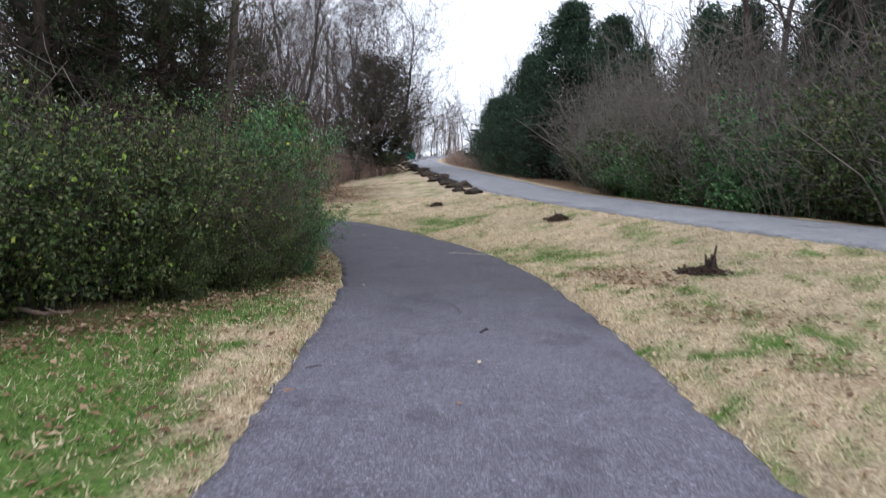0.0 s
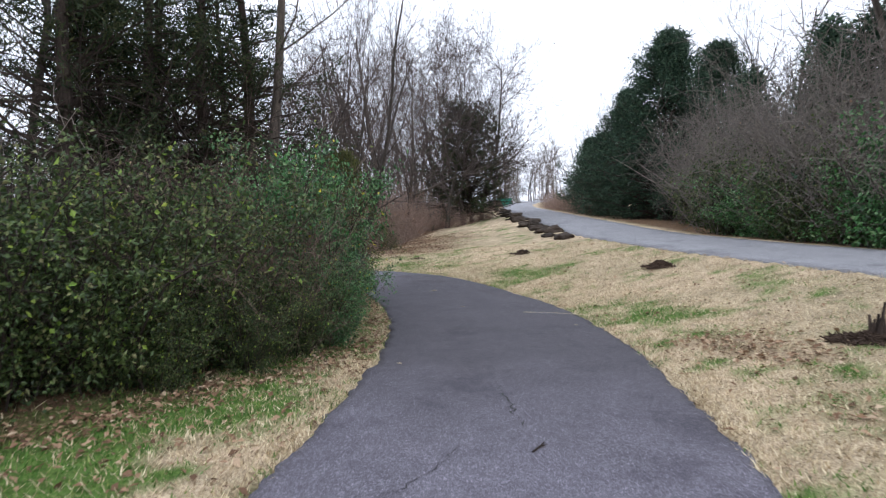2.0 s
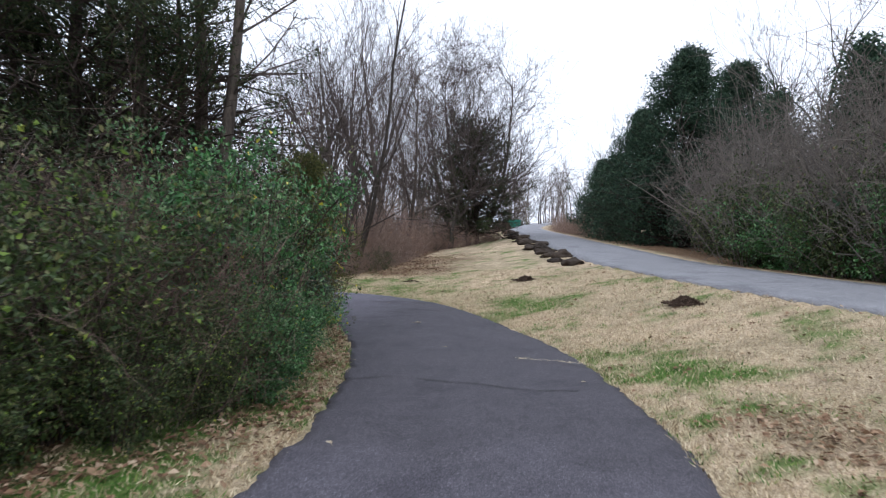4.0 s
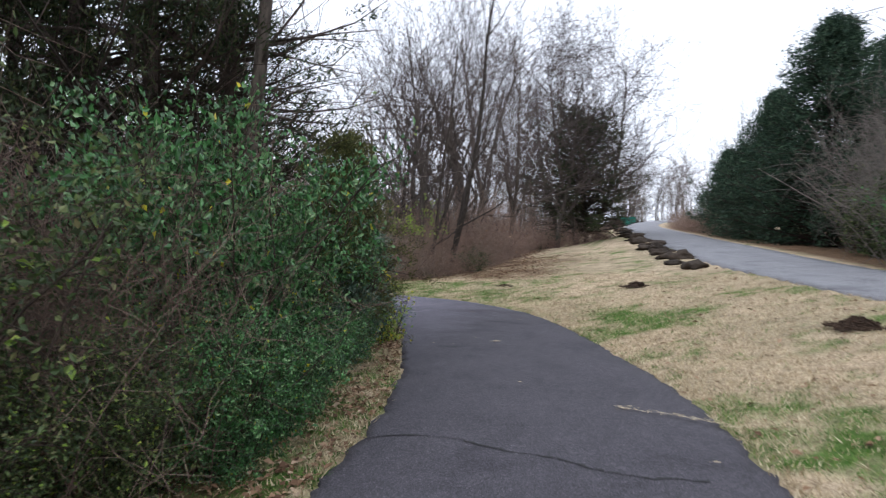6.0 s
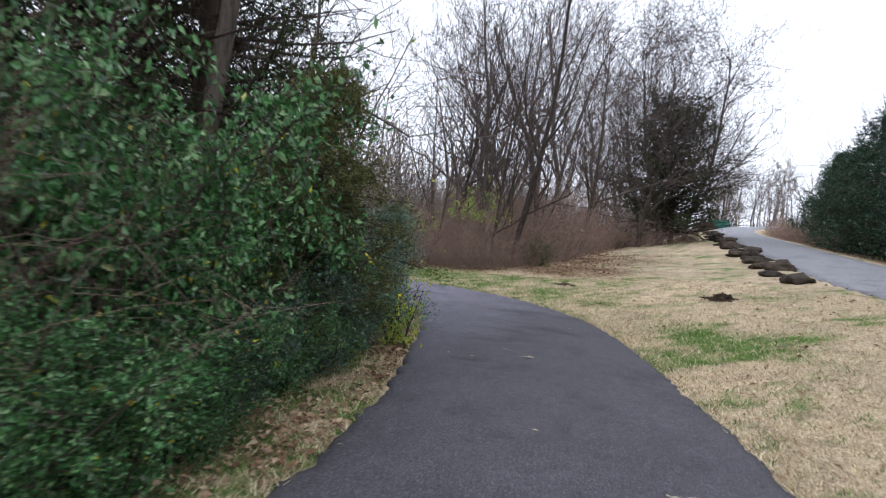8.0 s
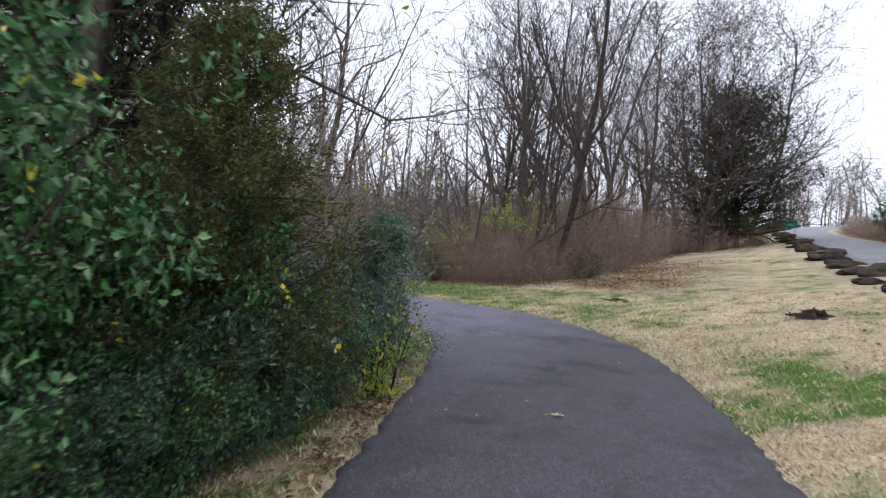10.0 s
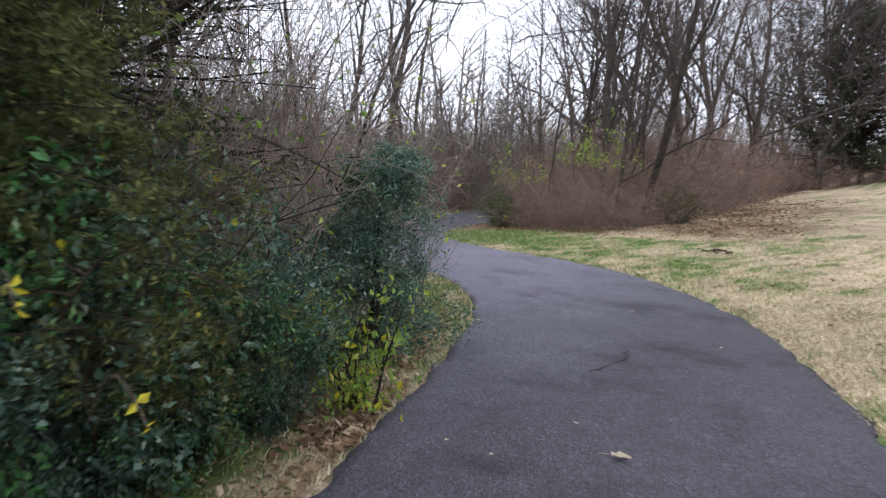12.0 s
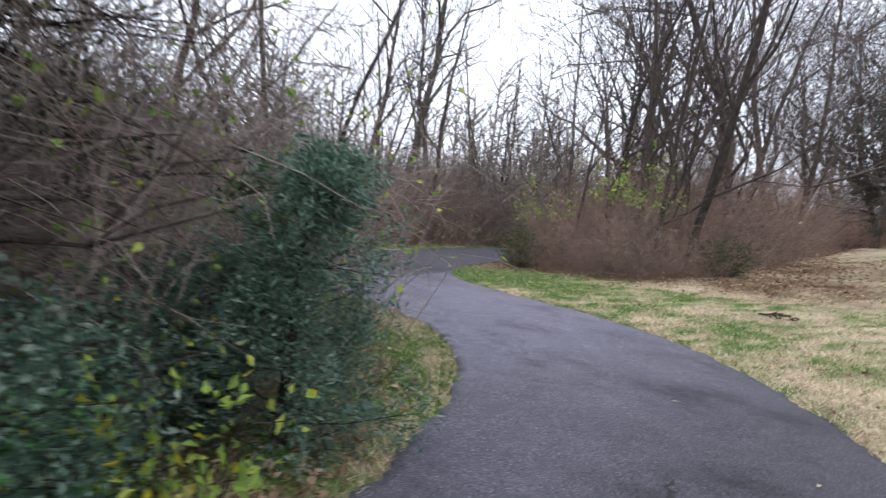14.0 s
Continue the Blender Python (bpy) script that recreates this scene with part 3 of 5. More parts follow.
def shrub(seed, h, r, label, leaf, count, size=0.055, yellow=0, stem=BARK_DARK, stems=26, name="evergreen_shrub", group="hedge shrubs", yellow_mat=None, twigs=11):
    """A many-stemmed shrub with sprays of leaves along arching twigs."""
    rng = np.random.default_rng(seed)
    wood, foliage, yel = Geo(), Geo(), Geo()
    tips = []
    for s in range(stems):
        a = rng.uniform(0, 2 * np.pi)
        out = rng.uniform(0.1, 1.0)
        b = np.array((math.cos(a) * r * 0.35 * rng.random(), math.sin(a) * r * 0.35 * rng.random(), -0.05))
        pts, d = wander(rng, b, (math.cos(a) * out * r / h * 1.1, math.sin(a) * out * r / h * 1.1, 1), h * rng.uniform(0.6, 0.95), 6, 0.13, -0.03)
        tube(wood, pts, np.linspace(0.013, 0.004, 7), 4)
        for c in range(twigs):
            k = rng.uniform(0.25, 5.95)
            i = int(k)
            q = pts[i] + (pts[i + 1] - pts[i]) * (k - i)
            ra = rng.uniform(0, 2 * np.pi)
            tw, td = wander(rng, q, (math.cos(ra), math.sin(ra), rng.uniform(-0.3, 0.6)), r * rng.uniform(0.25, 0.6), 4, 0.25, -0.03)
            tube(wood, tw, np.linspace(0.0045, 0.0025, 5), 3)
            tips.append(tw)
    tips = np.array(tips)
    n = int(count)
    pick = rng.integers(0, len(tips), n)
    k = rng.beta(1.7, 1.1, n) * 3.999
    i = k.astype(int)
    tw = tips[pick]
    idx = np.arange(n)
    q = tw[idx, i] + (tw[idx, i + 1] - tw[idx, i]) * (k - i)[:, None]
    ax = unit(tw[idx, i + 1] - tw[idx, i])
    q = q + rng.normal(size=(n, 3)) * size * 1.2
    q[:, 2] = np.maximum(q[:, 2], 0.03)
    al = ax * 0.6 + unit(rng.normal(size=(n, 3))) * 0.9 + np.array((0, 0, -0.1))
    ny = int(yellow)
    leaves(foliage, rng, q[ny:], al[ny:], size, size * 0.58)
    e = thing(name, label, "shrub", group)
    part("branchwork", wood, stem, e, kind="stuff")
    part("foliage", foliage, leaf, e, kind="stuff")
    if ny:
        leaves(yel, rng, q[:ny], al[:ny], size * 1.15, size * 0.75)
        part("yellow_foliage", yel, yellow_mat or LEAF_YELLOW, e, "scattered yellowed leaves", kind="stuff")
    return e


def thicket(seed, h, r, label, mat=STEM_RED, stems=70, name="bare_bush", twigs=6, rad=0.007, dead=0, group="bare bushes", leaf=None, bend=0.13, leaf_size=0.065):
    """A leafless bush of many upright stems."""
    rng = np.random.default_rng(seed)
    wood, twig = Geo(), Geo()
    spots = []
    for s in range(stems):
        a, q = rng.uniform(0, 2 * np.pi), r * 0.8 * math.sqrt(rng.random())
        L = h * rng.uniform(0.45, 1.05) * (1.05 - 0.45 * q / r)
        pts, d = wander(rng, (math.cos(a) * q, math.sin(a) * q, -0.05), (math.cos(a) * q * 0.4 + rng.normal() * 0.2, math.sin(a) * q * 0.4 + rng.normal() * 0.2, 1), L, 5, bend, -0.03)
        tube(wood, pts, np.linspace(rad * rng.uniform(0.8, 1.5) * (2.2 if s % 9 == 0 else 1), rad * 0.45, 6), 3)
        for c in range(twigs):
            k = rng.uniform(0.6, 4.9)
            i = int(k)
            p = pts[i] + (pts[i + 1] - pts[i]) * (k - i)
            ra = rng.uniform(0, 2 * np.pi)
            tw, _ = wander(rng, p, (math.cos(ra), math.sin(ra), rng.uniform(-0.6, 1.3)), L * rng.uniform(0.12, 0.36), 2, 0.35)
            tube(twig, tw, np.linspace(rad * 0.6, rad * 0.35, 3), 3)
            spots.append(tw[1])
    e = thing(name, label, "bush", group)
    part("branchwork", wood, mat, e, kind="stuff")
    part("twiggery", twig, mat, e, kind="stuff")
    if dead:
        sp = np.array(spots)
        if name == "yellow_leaved_bush":
            sp = sp[sp[:, 2] > np.quantile(sp[:, 2], 0.8)]
        sp = sp[rng.integers(0, len(sp), dead)]
        g = Geo()
        leaves(g, rng, sp + rng.normal(size=(dead, 3)) * 0.06, rng.normal(size=(dead, 3)), leaf_size, leaf_size * 0.65)
        part("remaining_foliage", g, leaf or DEAD_LEAF, e, "few leaves left on the twigs", kind="stuff")
    return e


rng = np.random.default_rng(11)

# kinds of plant
TALL = [bare_tree(21, "tall leafless grey-barked tree with a forked crown", h=13, kids=(9, 5, 4, 3)),
        bare_tree(22, "tall slender leafless tree standing in the wood", h=15, kids=(9, 5, 4, 3), spread=0.45, fork=0.4, r0=0.15),
        bare_tree(23, "leafless tree with spreading grey limbs", h=11, kids=(9, 6, 4, 3), spread=0.75, fork=0.2, r0=0.17, wave=0.13)]
SLIM = [bare_tree(31, "slim leafless sapling among the scrub", h=7, kids=(8, 5, 4, 3), spread=0.6, fork=0.2, r0=0.055, levels=3, wave=0.12),
        bare_tree(32, "crooked leafless sapling among the scrub", h=6, kids=(9, 6, 4, 3), spread=0.7, fork=0.15, r0=0.055, levels=3, lean=(0.22, 0.05), wave=0.16)]
LEANING = bare_tree(41, "leafless tree leaning over with dense spreading twigs", h=9.5, kids=(11, 7, 4, 3), spread=0.6, fork=0.15, r0=0.12, lean=(0.5, -0.1), lift=0.05)
TWIGGY = bare_tree(42, "leafless tree with dense fine reddish twigs", BARK, TWIG, h=12, kids=(13, 7, 5, 3), spread=0.75, fork=0.1, r0=0.16, fine=0.009, lift=0.03)
CEDARS = [cedar(51, 6.5, 1.9, "olive-green cedar with drooping foliage in the wood", boughs=110, tufts=10, per=14, size=0.13),
          cedar(52, 9.5, 2.8, "dark cedar with a high ragged crown and bare lower trunk", boughs=88, tufts=9, per=16, low=0.24, size=0.11, slim=0.24, dead=46)]
ROADSIDE = [cedar(53, 10.9, 4.7, "broad dark green cedar beside the road", CEDAR_DEEP, boughs=420, tufts=12, per=12, size=0.21, low=0.01, power=0.62),
            cedar(54, 8.8, 5.2, "conical dark green cedar beside the road", CEDAR_DEEP, boughs=190, tufts=11, per=7, size=0.3, low=0.01, power=1.0)]
NEAR_CEDAR = cedar(55, 3.8, 1.6, "olive cedar growing up through the hedge", CEDAR_OLIVE, boughs=260, tufts=12, per=20, size=0.052, low=0.2, power=0.6, slim=0.26, inner=0.42, thin=0.4)
END_CEDAR = cedar(56, 8.6, 4.8, "wide ragged evergreen with bare grey upper branches", CEDAR, boughs=240, tufts=10, per=16, size=0.17, low=0.1, power=0.42, slim=0.25, dead=190, dead_top=0.85)
GREEN_SHRUBS = [shrub(61, 2.35, 1.15, "glossy evergreen shrub with small dark green leaves", LEAF, 20000, 0.048, 120),
                shrub(62, 2.1, 1.1, "dense evergreen shrub with a few yellow leaves", LEAF, 19000, 0.046, 170)]
OLIVE_SHRUBS = [shrub(63, 2.4, 1.25, "olive-green shrub with thin leaves and brown stems", LEAF_OLIVE, 13000, 0.052, 420, stems=30, yellow_mat=LEAF_YELLOWGREEN),
                shrub(64, 2.2, 1.2, "olive shrub tangled with bare brown stems", LEAF_OLIVE, 9500, 0.055, 260, stems=36, yellow_mat=LEAF_YELLOWGREEN)]
BLUE_SHRUBS = [shrub(65, 1.9, 0.72, "blue-green evergreen shrub beside the path", LEAF_BLUE, 17000, 0.045, 0, name="blue_green_shrub", stems=34),
               shrub(69, 1.7, 0.9, "grey-green leafy shrub in the hedge with yellow leaves", LEAF_BLUE, 17000, 0.05, 90, name="blue_green_shrub", stems=30)]
YOUNG_CEDAR = cedar(57, 2.0, 0.72, "young blue-green feathery evergreen beside the path", LEAF_BLUE, boughs=105, tufts=13, per=15, size=0.058, low=0.06, power=0.6, slim=0.26, inner=0.45, thin=0.4, name="young_evergreen")
YELLOW_SHRUB = shrub(66, 1.1, 0.5, "small shrub with yellow-green leaves", LEAF_YELLOWGREEN, 620, 0.082, 60, stems=10, name="yellow_shrub")
DARK_UNDER = [shrub(67, 2.6, 1.8, "dark green privet at the edge of the wood", LEAF, 7000, 0.1, 0, stems=20, group="roadside shrubs", twigs=8),
              shrub(68, 3.0, 1.9, "olive-brown undergrowth at the edge of the wood", LEAF_OLIVE, 5000, 0.1, 0, stems=26, group="roadside shrubs", twigs=9)]
REDS = [thicket(71, 2.5, 1.45, "dense reddish-brown leafless bush", STEM_RED, 80, dead=90, rad=0.0062, bend=0.32, twigs=15),
        thicket(72, 2.7, 1.5, "tall brown leafless bush with arching stems", STEM_BROWN, 74, dead=120, rad=0.0065, bend=0.34, twigs=15)]
VINE = thicket(75, 2.6, 1.0, "leafless bush with a few bright yellow leaves on top", STEM_BROWN, 34, dead=260, leaf=LEAF_YELLOWGREEN, leaf_size=0.09, name="yellow_leaved_bush")
TALL_BRUSH = [thicket(73, 5.5, 1.8, "tall grey-brown tangle of leafless saplings", BRUSH_GREY, 60, rad=0.0115, twigs=15, bend=0.11, group="roadside brush"),
              thicket(74, 4.2, 1.8, "leafless brown brush in front of the wood", BRUSH_GREY, 60, rad=0.0095, twigs=14, dead=60, group="roadside brush", bend=0.13)]

NEAR_BRUSH = [thicket(76, 3.4, 1.0, "tall thin brown leafless stems with a few yellow-green leaves", STEM_PALE, 56, rad=0.0045, twigs=10, dead=190, leaf=LEAF_YELLOWGREEN, leaf_size=0.07, group="brown brush", bend=0.1),
              thicket(77, 4.4, 1.2, "tall grey-brown leafless stems in the wood's edge", STEM_PALE, 54, rad=0.0055, twigs=11, dead=130, leaf=LEAF_YELLOWGREEN, leaf_size=0.07, group="brown brush", bend=0.12)]

BROWN_TANGLE = thicket(78, 2.7, 1.15, "dead brown twiggy bush tangled in the hedge", STEM_DARK, 70, rad=0.003, twigs=26, dead=700, leaf=LEAF_OLIVE, leaf_size=0.045, group="brown brush", bend=0.2)
FANS = [fan_tree(81, "leafless tree of several stems fanning out of one foot", [(-0.3, 0.1, 9.0, 0.085), (-0.06, -0.1, 10.0, 0.11), (0.12, 0.15, 9.5, 0.08), (0.36, -0.05, 9.0, 0.075), (-0.6, 0.0, 7.0, 0.05)]),
        fan_tree(82, "leafless tree leaning far over with long rising limbs", [(0.5, -0.1, 11.5, 0.11), (0.12, 0.15, 9.5, 0.07)]),
        fan_tree(83, "thin leafless tree with stems arching over the scrub", [(-0.12, -0.05, 7.0, 0.06), (-0.4, 0.0, 6.5, 0.05), (0.15, 0.1, 6.5, 0.045)]),
        fan_tree(84, "upright leafless tree with two forked trunks", [(0.05, 0.0, 12.5, 0.15), (-0.16, 0.06, 11.0, 0.11)])]

# hedge along the path: first row, then a second row behind it
HEDGE_XY = [(y, np.interp(y, HEDGE_LINE[:, 1], HEDGE_LINE[:, 0])) for y in (3.2, 4.4, 5.5, 6.5, 7.3, 8.1, 8.9, 9.7, 10.5, 11.4, 12.4, 13.4, 14.3)]
KINDS = GREEN_SHRUBS + OLIVE_SHRUBS + BLUE_SHRUBS + [BROWN_TANGLE, NEAR_BRUSH[0]]
for i, (y, x) in enumerate(HEDGE_XY):
    kind = (2, 3, 2, 2, 3, 2, 6, 6, 0, 1, 0, 5, 5)[i]
    s = (1.05, 1.05, 1.1, 1.1, 1.1, 1.05, 1.05, 1.0, 1.1, 1.0, 0.95, 1.0, 0.72)[i]
    place(KINDS[kind], x - (1.0 if i == 12 else 1.15 if i in (6, 7) else 1.05), y + 0.25, s, i * 1.9, (1.05, 1.05, 1.05, 1.08, 1.08, 1.1, 1.1, 1.1, 1.35, 1.25, 1.1, 1.15, 1.1)[i])
for x, y, kind, s, t in ((-5.6, 7.4, 2, 1.1, 0.9), (-4.6, 9.0, 6, 1.1, 2.9), (-7.2, 6.4, 3, 1.1, 2.3), (-4.0, 10.3, 6, 1.0, 1.1), (-4.3, 11.9, 1, 1.05, 2.2), (-4.6, 13.8, 3, 1.0, 4.4), (-4.0, 9.3, 6, 0.9, 0.4)):
    place(KINDS[kind], x, y, s, t, 1.1)
place(NEAR_CEDAR, -3.6, 13.4, 0.74, 0.5, 1.05)
place(YOUNG_CEDAR, -4.5, 16.4, 0.92, 0.7)
place(BLUE_SHRUBS[0], -5.0, 16.1, 0.6, 0.7, 1.2)
place(YELLOW_SHRUB, -3.55, 15.35, 0.68, 0.0, 1.25)
place(BLUE_SHRUBS[1], -4.55, 15.35, 0.62, 2.0, 1.1)
for y, kind, s in ((7.6, 2, 0.5), (8.5, 2, 0.5), (9.2, 2, 0.5), (9.9, 0, 0.58), (10.6, 1, 0.5), (11.3, 0, 0.5), (12.0, 5, 0.55), (12.7, 1, 0.5), (13.4, 4, 0.62), (14.0, 1, 0.6), (14.6, 5, 0.5), (12.9, 4, 0.6)):
    place(KINDS[kind], np.interp(y, HEDGE_LINE[:, 1], HEDGE_LINE[:, 0]) - (0.5 if y < 11.5 else 0.68), y, s, y * 3, 1.1)
# tall brown brush behind the end of the hedge
for x, y, k, s, t in ((-9.4, 17.6, 1, 0.9, 4.0), (-8.2, 15.4, 0, 0.9, 0.5), (-10.6, 18.4, 0, 0.8, 1.5), (-12.4, 19.8, 1, 0.95, 2.5),
                      (-14.5, 21.6, 0, 0.85, 3.5), (-16.5, 25, 1, 0.9, 4.5), (-18.0, 30, 0, 0.9, 5.5), (-18.5, 35, 1, 1.0, 0.7), (-15.8, 37.5, 1, 0.9, 1.7), (-17, 42, 0, 1.0, 2.7), (-6.6, 8.6, 1, 0.9, 0.2), (-8.4, 7.6, 0, 0.8, 1.2), (-8.0, 10.8, 0, 0.9, 2.2), (-10, 8, 1, 1.0, 3.2), (-6.9, 12.4, 0, 0.85, 4.2), (-9.6, 13.6, 1, 1.1, 5.2), (-12.5, 9.5, 0, 1.0, 0.8), (-12, 14.5, 1, 1.1, 1.8),
                      (-18.6, 37.5, 1, 1.1, 0.1), (-20.5, 36, 0, 1.0, 1.1), (-21, 40, 1, 1.2, 2.1), (-19, 41, 0, 1.0, 3.1), (-23, 33, 0, 1.0, 4.1), (-24, 38, 1, 1.2, 5.1), (-16.2, 33.5, 1, 0.8, 0.9), (-20, 28, 0, 1.0, 1.9), (-22, 24, 1, 1.1, 2.9), (-26, 29, 0, 1.1, 3.9), (-15, 44, 0, 1.0, 4.9)):
    place(TALL_BRUSH[k], x, y, s, t)
for x, y, k, s, t in ((-5.3, 14.9, 0, 0.9, 0.0), (-5.5, 15.9, 0, 1.0, 1.0), (-5.6, 17.2, 0, 0.9, 2.0), (-6.5, 15.2, 1, 0.9, 3.0), (-6.7, 16.5, 1, 1.0, 4.0), (-7.0, 17.9, 0, 1.1, 5.0), (-8.2, 18.4, 1, 0.9, 0.5), (-6.3, 14.0, 1, 0.95, 1.5), (-7.7, 16.8, 1, 1.1, 2.5),
                      (-9.6, 19.0, 0, 1.1, 3.5), (-11.2, 19.9, 1, 0.9, 4.5), (-5.2, 14.1, 0, 0.8, 5.5), (-6.4, 14.8, 1, 1.35, 0.8), (-7.3, 15.7, 1, 1.4, 1.8), (-8.6, 16.9, 1, 1.4, 2.8), (-9.4, 15.2, 1, 1.5, 3.8), (-10.4, 17.6, 1, 1.4, 4.8)):
    place(NEAR_BRUSH[k], x, y, s, t)
# wood behind the hedge
for x, y, s, t in ((-6.3, 10.6, 0.95, 0.5), (-7.4, 14.8, 1.0, 1.0), (-6.0, 12.2, 0.9, 2.0), (-4.95, 13.3, 0.92, 5.0), (-9.5, 9.0, 1.0, 5.2), (-11.5, 12, 1.1, 0.1), (-13.5, 9, 1.1, 3.4), (-10, 15.5, 1.1, 4.4)):
    place(CEDARS[1], x, y, s, t)
for x, y, s, t in ((-11, 10.6, 1.0, 2.0), (-6.8, 11.9, 0.9, 3.0)):
    place(CEDARS[0], x, y, s, t)
place(CEDARS[1], -6.2, 14.8, 0.8, 3.7)
place(CEDARS[1], -5.3, 12.6, 0.9, 2.1)
place(FANS[2], -7.6, 18.6, 0.85, 0.4)


def limb_tree():
    """A leafless tree whose long lower limb reaches out beside the path."""
    q = np.random.default_rng(44)
    e = thing("bare_tree", "leafless tree with one long limb reaching over the hedge", "tree", "bare trees")
    e.location = (-4.7, 12.9, 0)
    t, c = Geo(), Geo()
    pts, _d = wander(q, (0, 0, -0.1), (0.02, 0.02, 1), 8.5, 9, 0.06)
    tube(t, pts, np.linspace(0.13, 0.03, 10), 8)
    limbs = [np.array([(0.0, 0.1, 3.0), (0.4, 0.75, 3.08), (0.78, 1.4, 2.82), (1.1, 2.0, 2.66), (1.2, 2.5, 2.5), (1.22, 3.1, 2.66), (1.3, 3.8, 2.95)])]
    for i in range(9):
        k = q.integers(4, 9)
        a = q.uniform(0, 6.28)
        limbs.append(wander(q, pts[k], (math.cos(a), math.sin(a), 0.7), q.uniform(1.2, 2.6), 5, 0.18)[0])
    for m in limbs:
        tube(t, m + q.normal(size=m.shape) * 0.03, np.linspace(0.022, 0.006, len(m)), 5)
        for i in range(18):
            k = q.uniform(0.5, len(m) - 1.01)
            j = int(k)
            p = m[j] + (m[j + 1] - m[j]) * (k - j)
            tw, d = wander(q, p, (*q.normal(size=2), q.uniform(-0.2, 1.2)), q.uniform(0.3, 0.9), 4, 0.25)
            tube(c, tw, np.linspace(0.007, 0.003, 5), 4)
            for _ in range(3):
                tube(c, wander(q, tw[q.integers(1, 4)], q.normal(size=3), q.uniform(0.1, 0.3), 2, 0.2)[0], (0.004, 0.003, 0.002), 3)
    part("trunk", t, BARK, e, "", True)
    part("crown", c, TWIG, e, "leafless branching twigs", kind="stuff")


limb_tree()
place(TALL[2], -6.4, 9.6, 0.95, 1.0)
for i in range(26):
    x, y = rng.uniform(-24, -6), rng.uniform(8, 38)
    if x < np.interp(y, [5, 16, 22, 38], [-7, -8.5, -17.5, -20]):
        place((TALL + SLIM)[i % 5], x, y, rng.uniform(0.8, 1.15), rng.uniform(0, 6.28))
for i in range(24):
    x, y = rng.uniform(-20, -6), rng.uniform(15, 42)
    if x < np.interp(y, [13, 16, 19, 21.5, 26, 40], [-5.8, -6.8, -10.5, -14.8, -16.9, -18.5]):
        place(REDS[i % 2], x, y, rng.uniform(1.1, 1.4), rng.uniform(0, 6.28), 1.25)
for x, y, k, s, t in ((-13.6, 21.2, 0, 0.9, 0.3), (-14.6, 22.6, 1, 1.0, 1.3), (-15.5, 24.3, 0, 1.05, 2.3), (-16.0, 26.2, 1, 1.1, 3.3), (-16.2, 28.2, 0, 1.1, 4.3), (-16.5, 30.3, 1, 1.15, 5.3), (-16.9, 32.5, 0, 1.1, 0.8), (-17.2, 35, 1, 1.2, 1.8), (-15.9, 37, 0, 1.2, 2.8), (-12.4, 20.4, 1, 0.85, 3.8)):
    place(REDS[k], x, y, s, t, 1.35)
for x, y, k, s, t in ((-17.5, 27.5, 2, 0.9, 0.4), (-17.8, 31.5, 3, 0.7, 1.4), (-16.6, 24.6, 2, 0.8, 2.4), (-18.5, 36.5, 0, 0.8, 3.4), (-14.6, 39.5, 3, 0.75, 4.4), (-20, 31, 0, 0.85, 5.4)):
    place(FANS[k], x, y, s, t)
for i in range(30):
    x = -33 + 22 * (i % 10 + rng.random()) / 10
    y = 39 + 9 * (i // 10) + rng.uniform(-3, 3) + (x + 11) * 0.35
    place(TALL_BRUSH[i % 2], x, y, rng.uniform(1.1, 1.5), rng.uniform(0, 6.28))
for x, y, s in ((-8.3, 34.5, 0.9), (-10.4, 41.5, 1.0), (-9.2, 48, 1.1), (-10.2, 33, 0.85)):
    place(FANS[(2, 0, 3)[int(y * 2) % 3]], x, y, s * 0.95, x * y)
# scrub island inside the bend
for x, y, k, s, t in ((-8.6, 27.1, 0, 0.9, 0.0), (-7.5, 27.2, 1, 0.95, 1.0), (-9.6, 27.9, 1, 0.85, 2.0), (-8.2, 28.4, 0, 1.1, 3.0), (-7.3, 28.9, 0, 1.0, 4.0), (-9.4, 29.6, 1, 1.1, 5.0), (-7.4, 30.8, 1, 1.05, 0.6), (-8.6, 31.2, 0, 1.15, 1.6),
                      (-10.5, 31, 0, 1.0, 2.6), (-7.3, 33.0, 0, 1.0, 3.6), (-9, 33.6, 1, 1.15, 4.6), (-7.6, 35.2, 1, 1.0, 5.6), (-10.6, 34.5, 1, 1.1, 0.3), (-7.8, 37.6, 0, 1.0, 1.3), (-9.4, 38, 1, 1.2, 2.3), (-8.4, 40.5, 0, 1.1, 3.3),
                      (-8.7, 43, 1, 1.1, 4.3), (-9.2, 46, 0, 1.2, 5.3), (-9, 50, 0, 1.2, 0.9), (-11.5, 40, 1, 1.2, 1.9), (-12, 46, 0, 1.3, 2.9)):
    place(REDS[k], x, y, s * (1.12 if y > 29 else 0.9), t, (1.35, 1.1, 1.5)[int(t * 10) % 3])
place(VINE, -9.9, 27.3, 0.8, 0.0, 1.15)
place(VINE, -8.6, 28.3, 0.95, 2.0, 1.35)
place(VINE, -7.9, 27.6, 0.9, 4.0, 1.3)
place(DARK_UNDER[1], -9.9, 26.5, 0.42, 0.0)
place(DARK_UNDER[1], -6.0, 28.0, 0.36, 1.0)
for x, y, v, s, t in ((-9.4, 31.5, 2, 0.85, 0.0), (-7.9, 33.6, 2, 0.85, 2.0), (-9.7, 44, 0, 1.0, 3.0), (-11, 38, 2, 0.9, 1.5), (-12.5, 46, 0, 1, 4)):
    place(TALL[v], x, y, s, t)
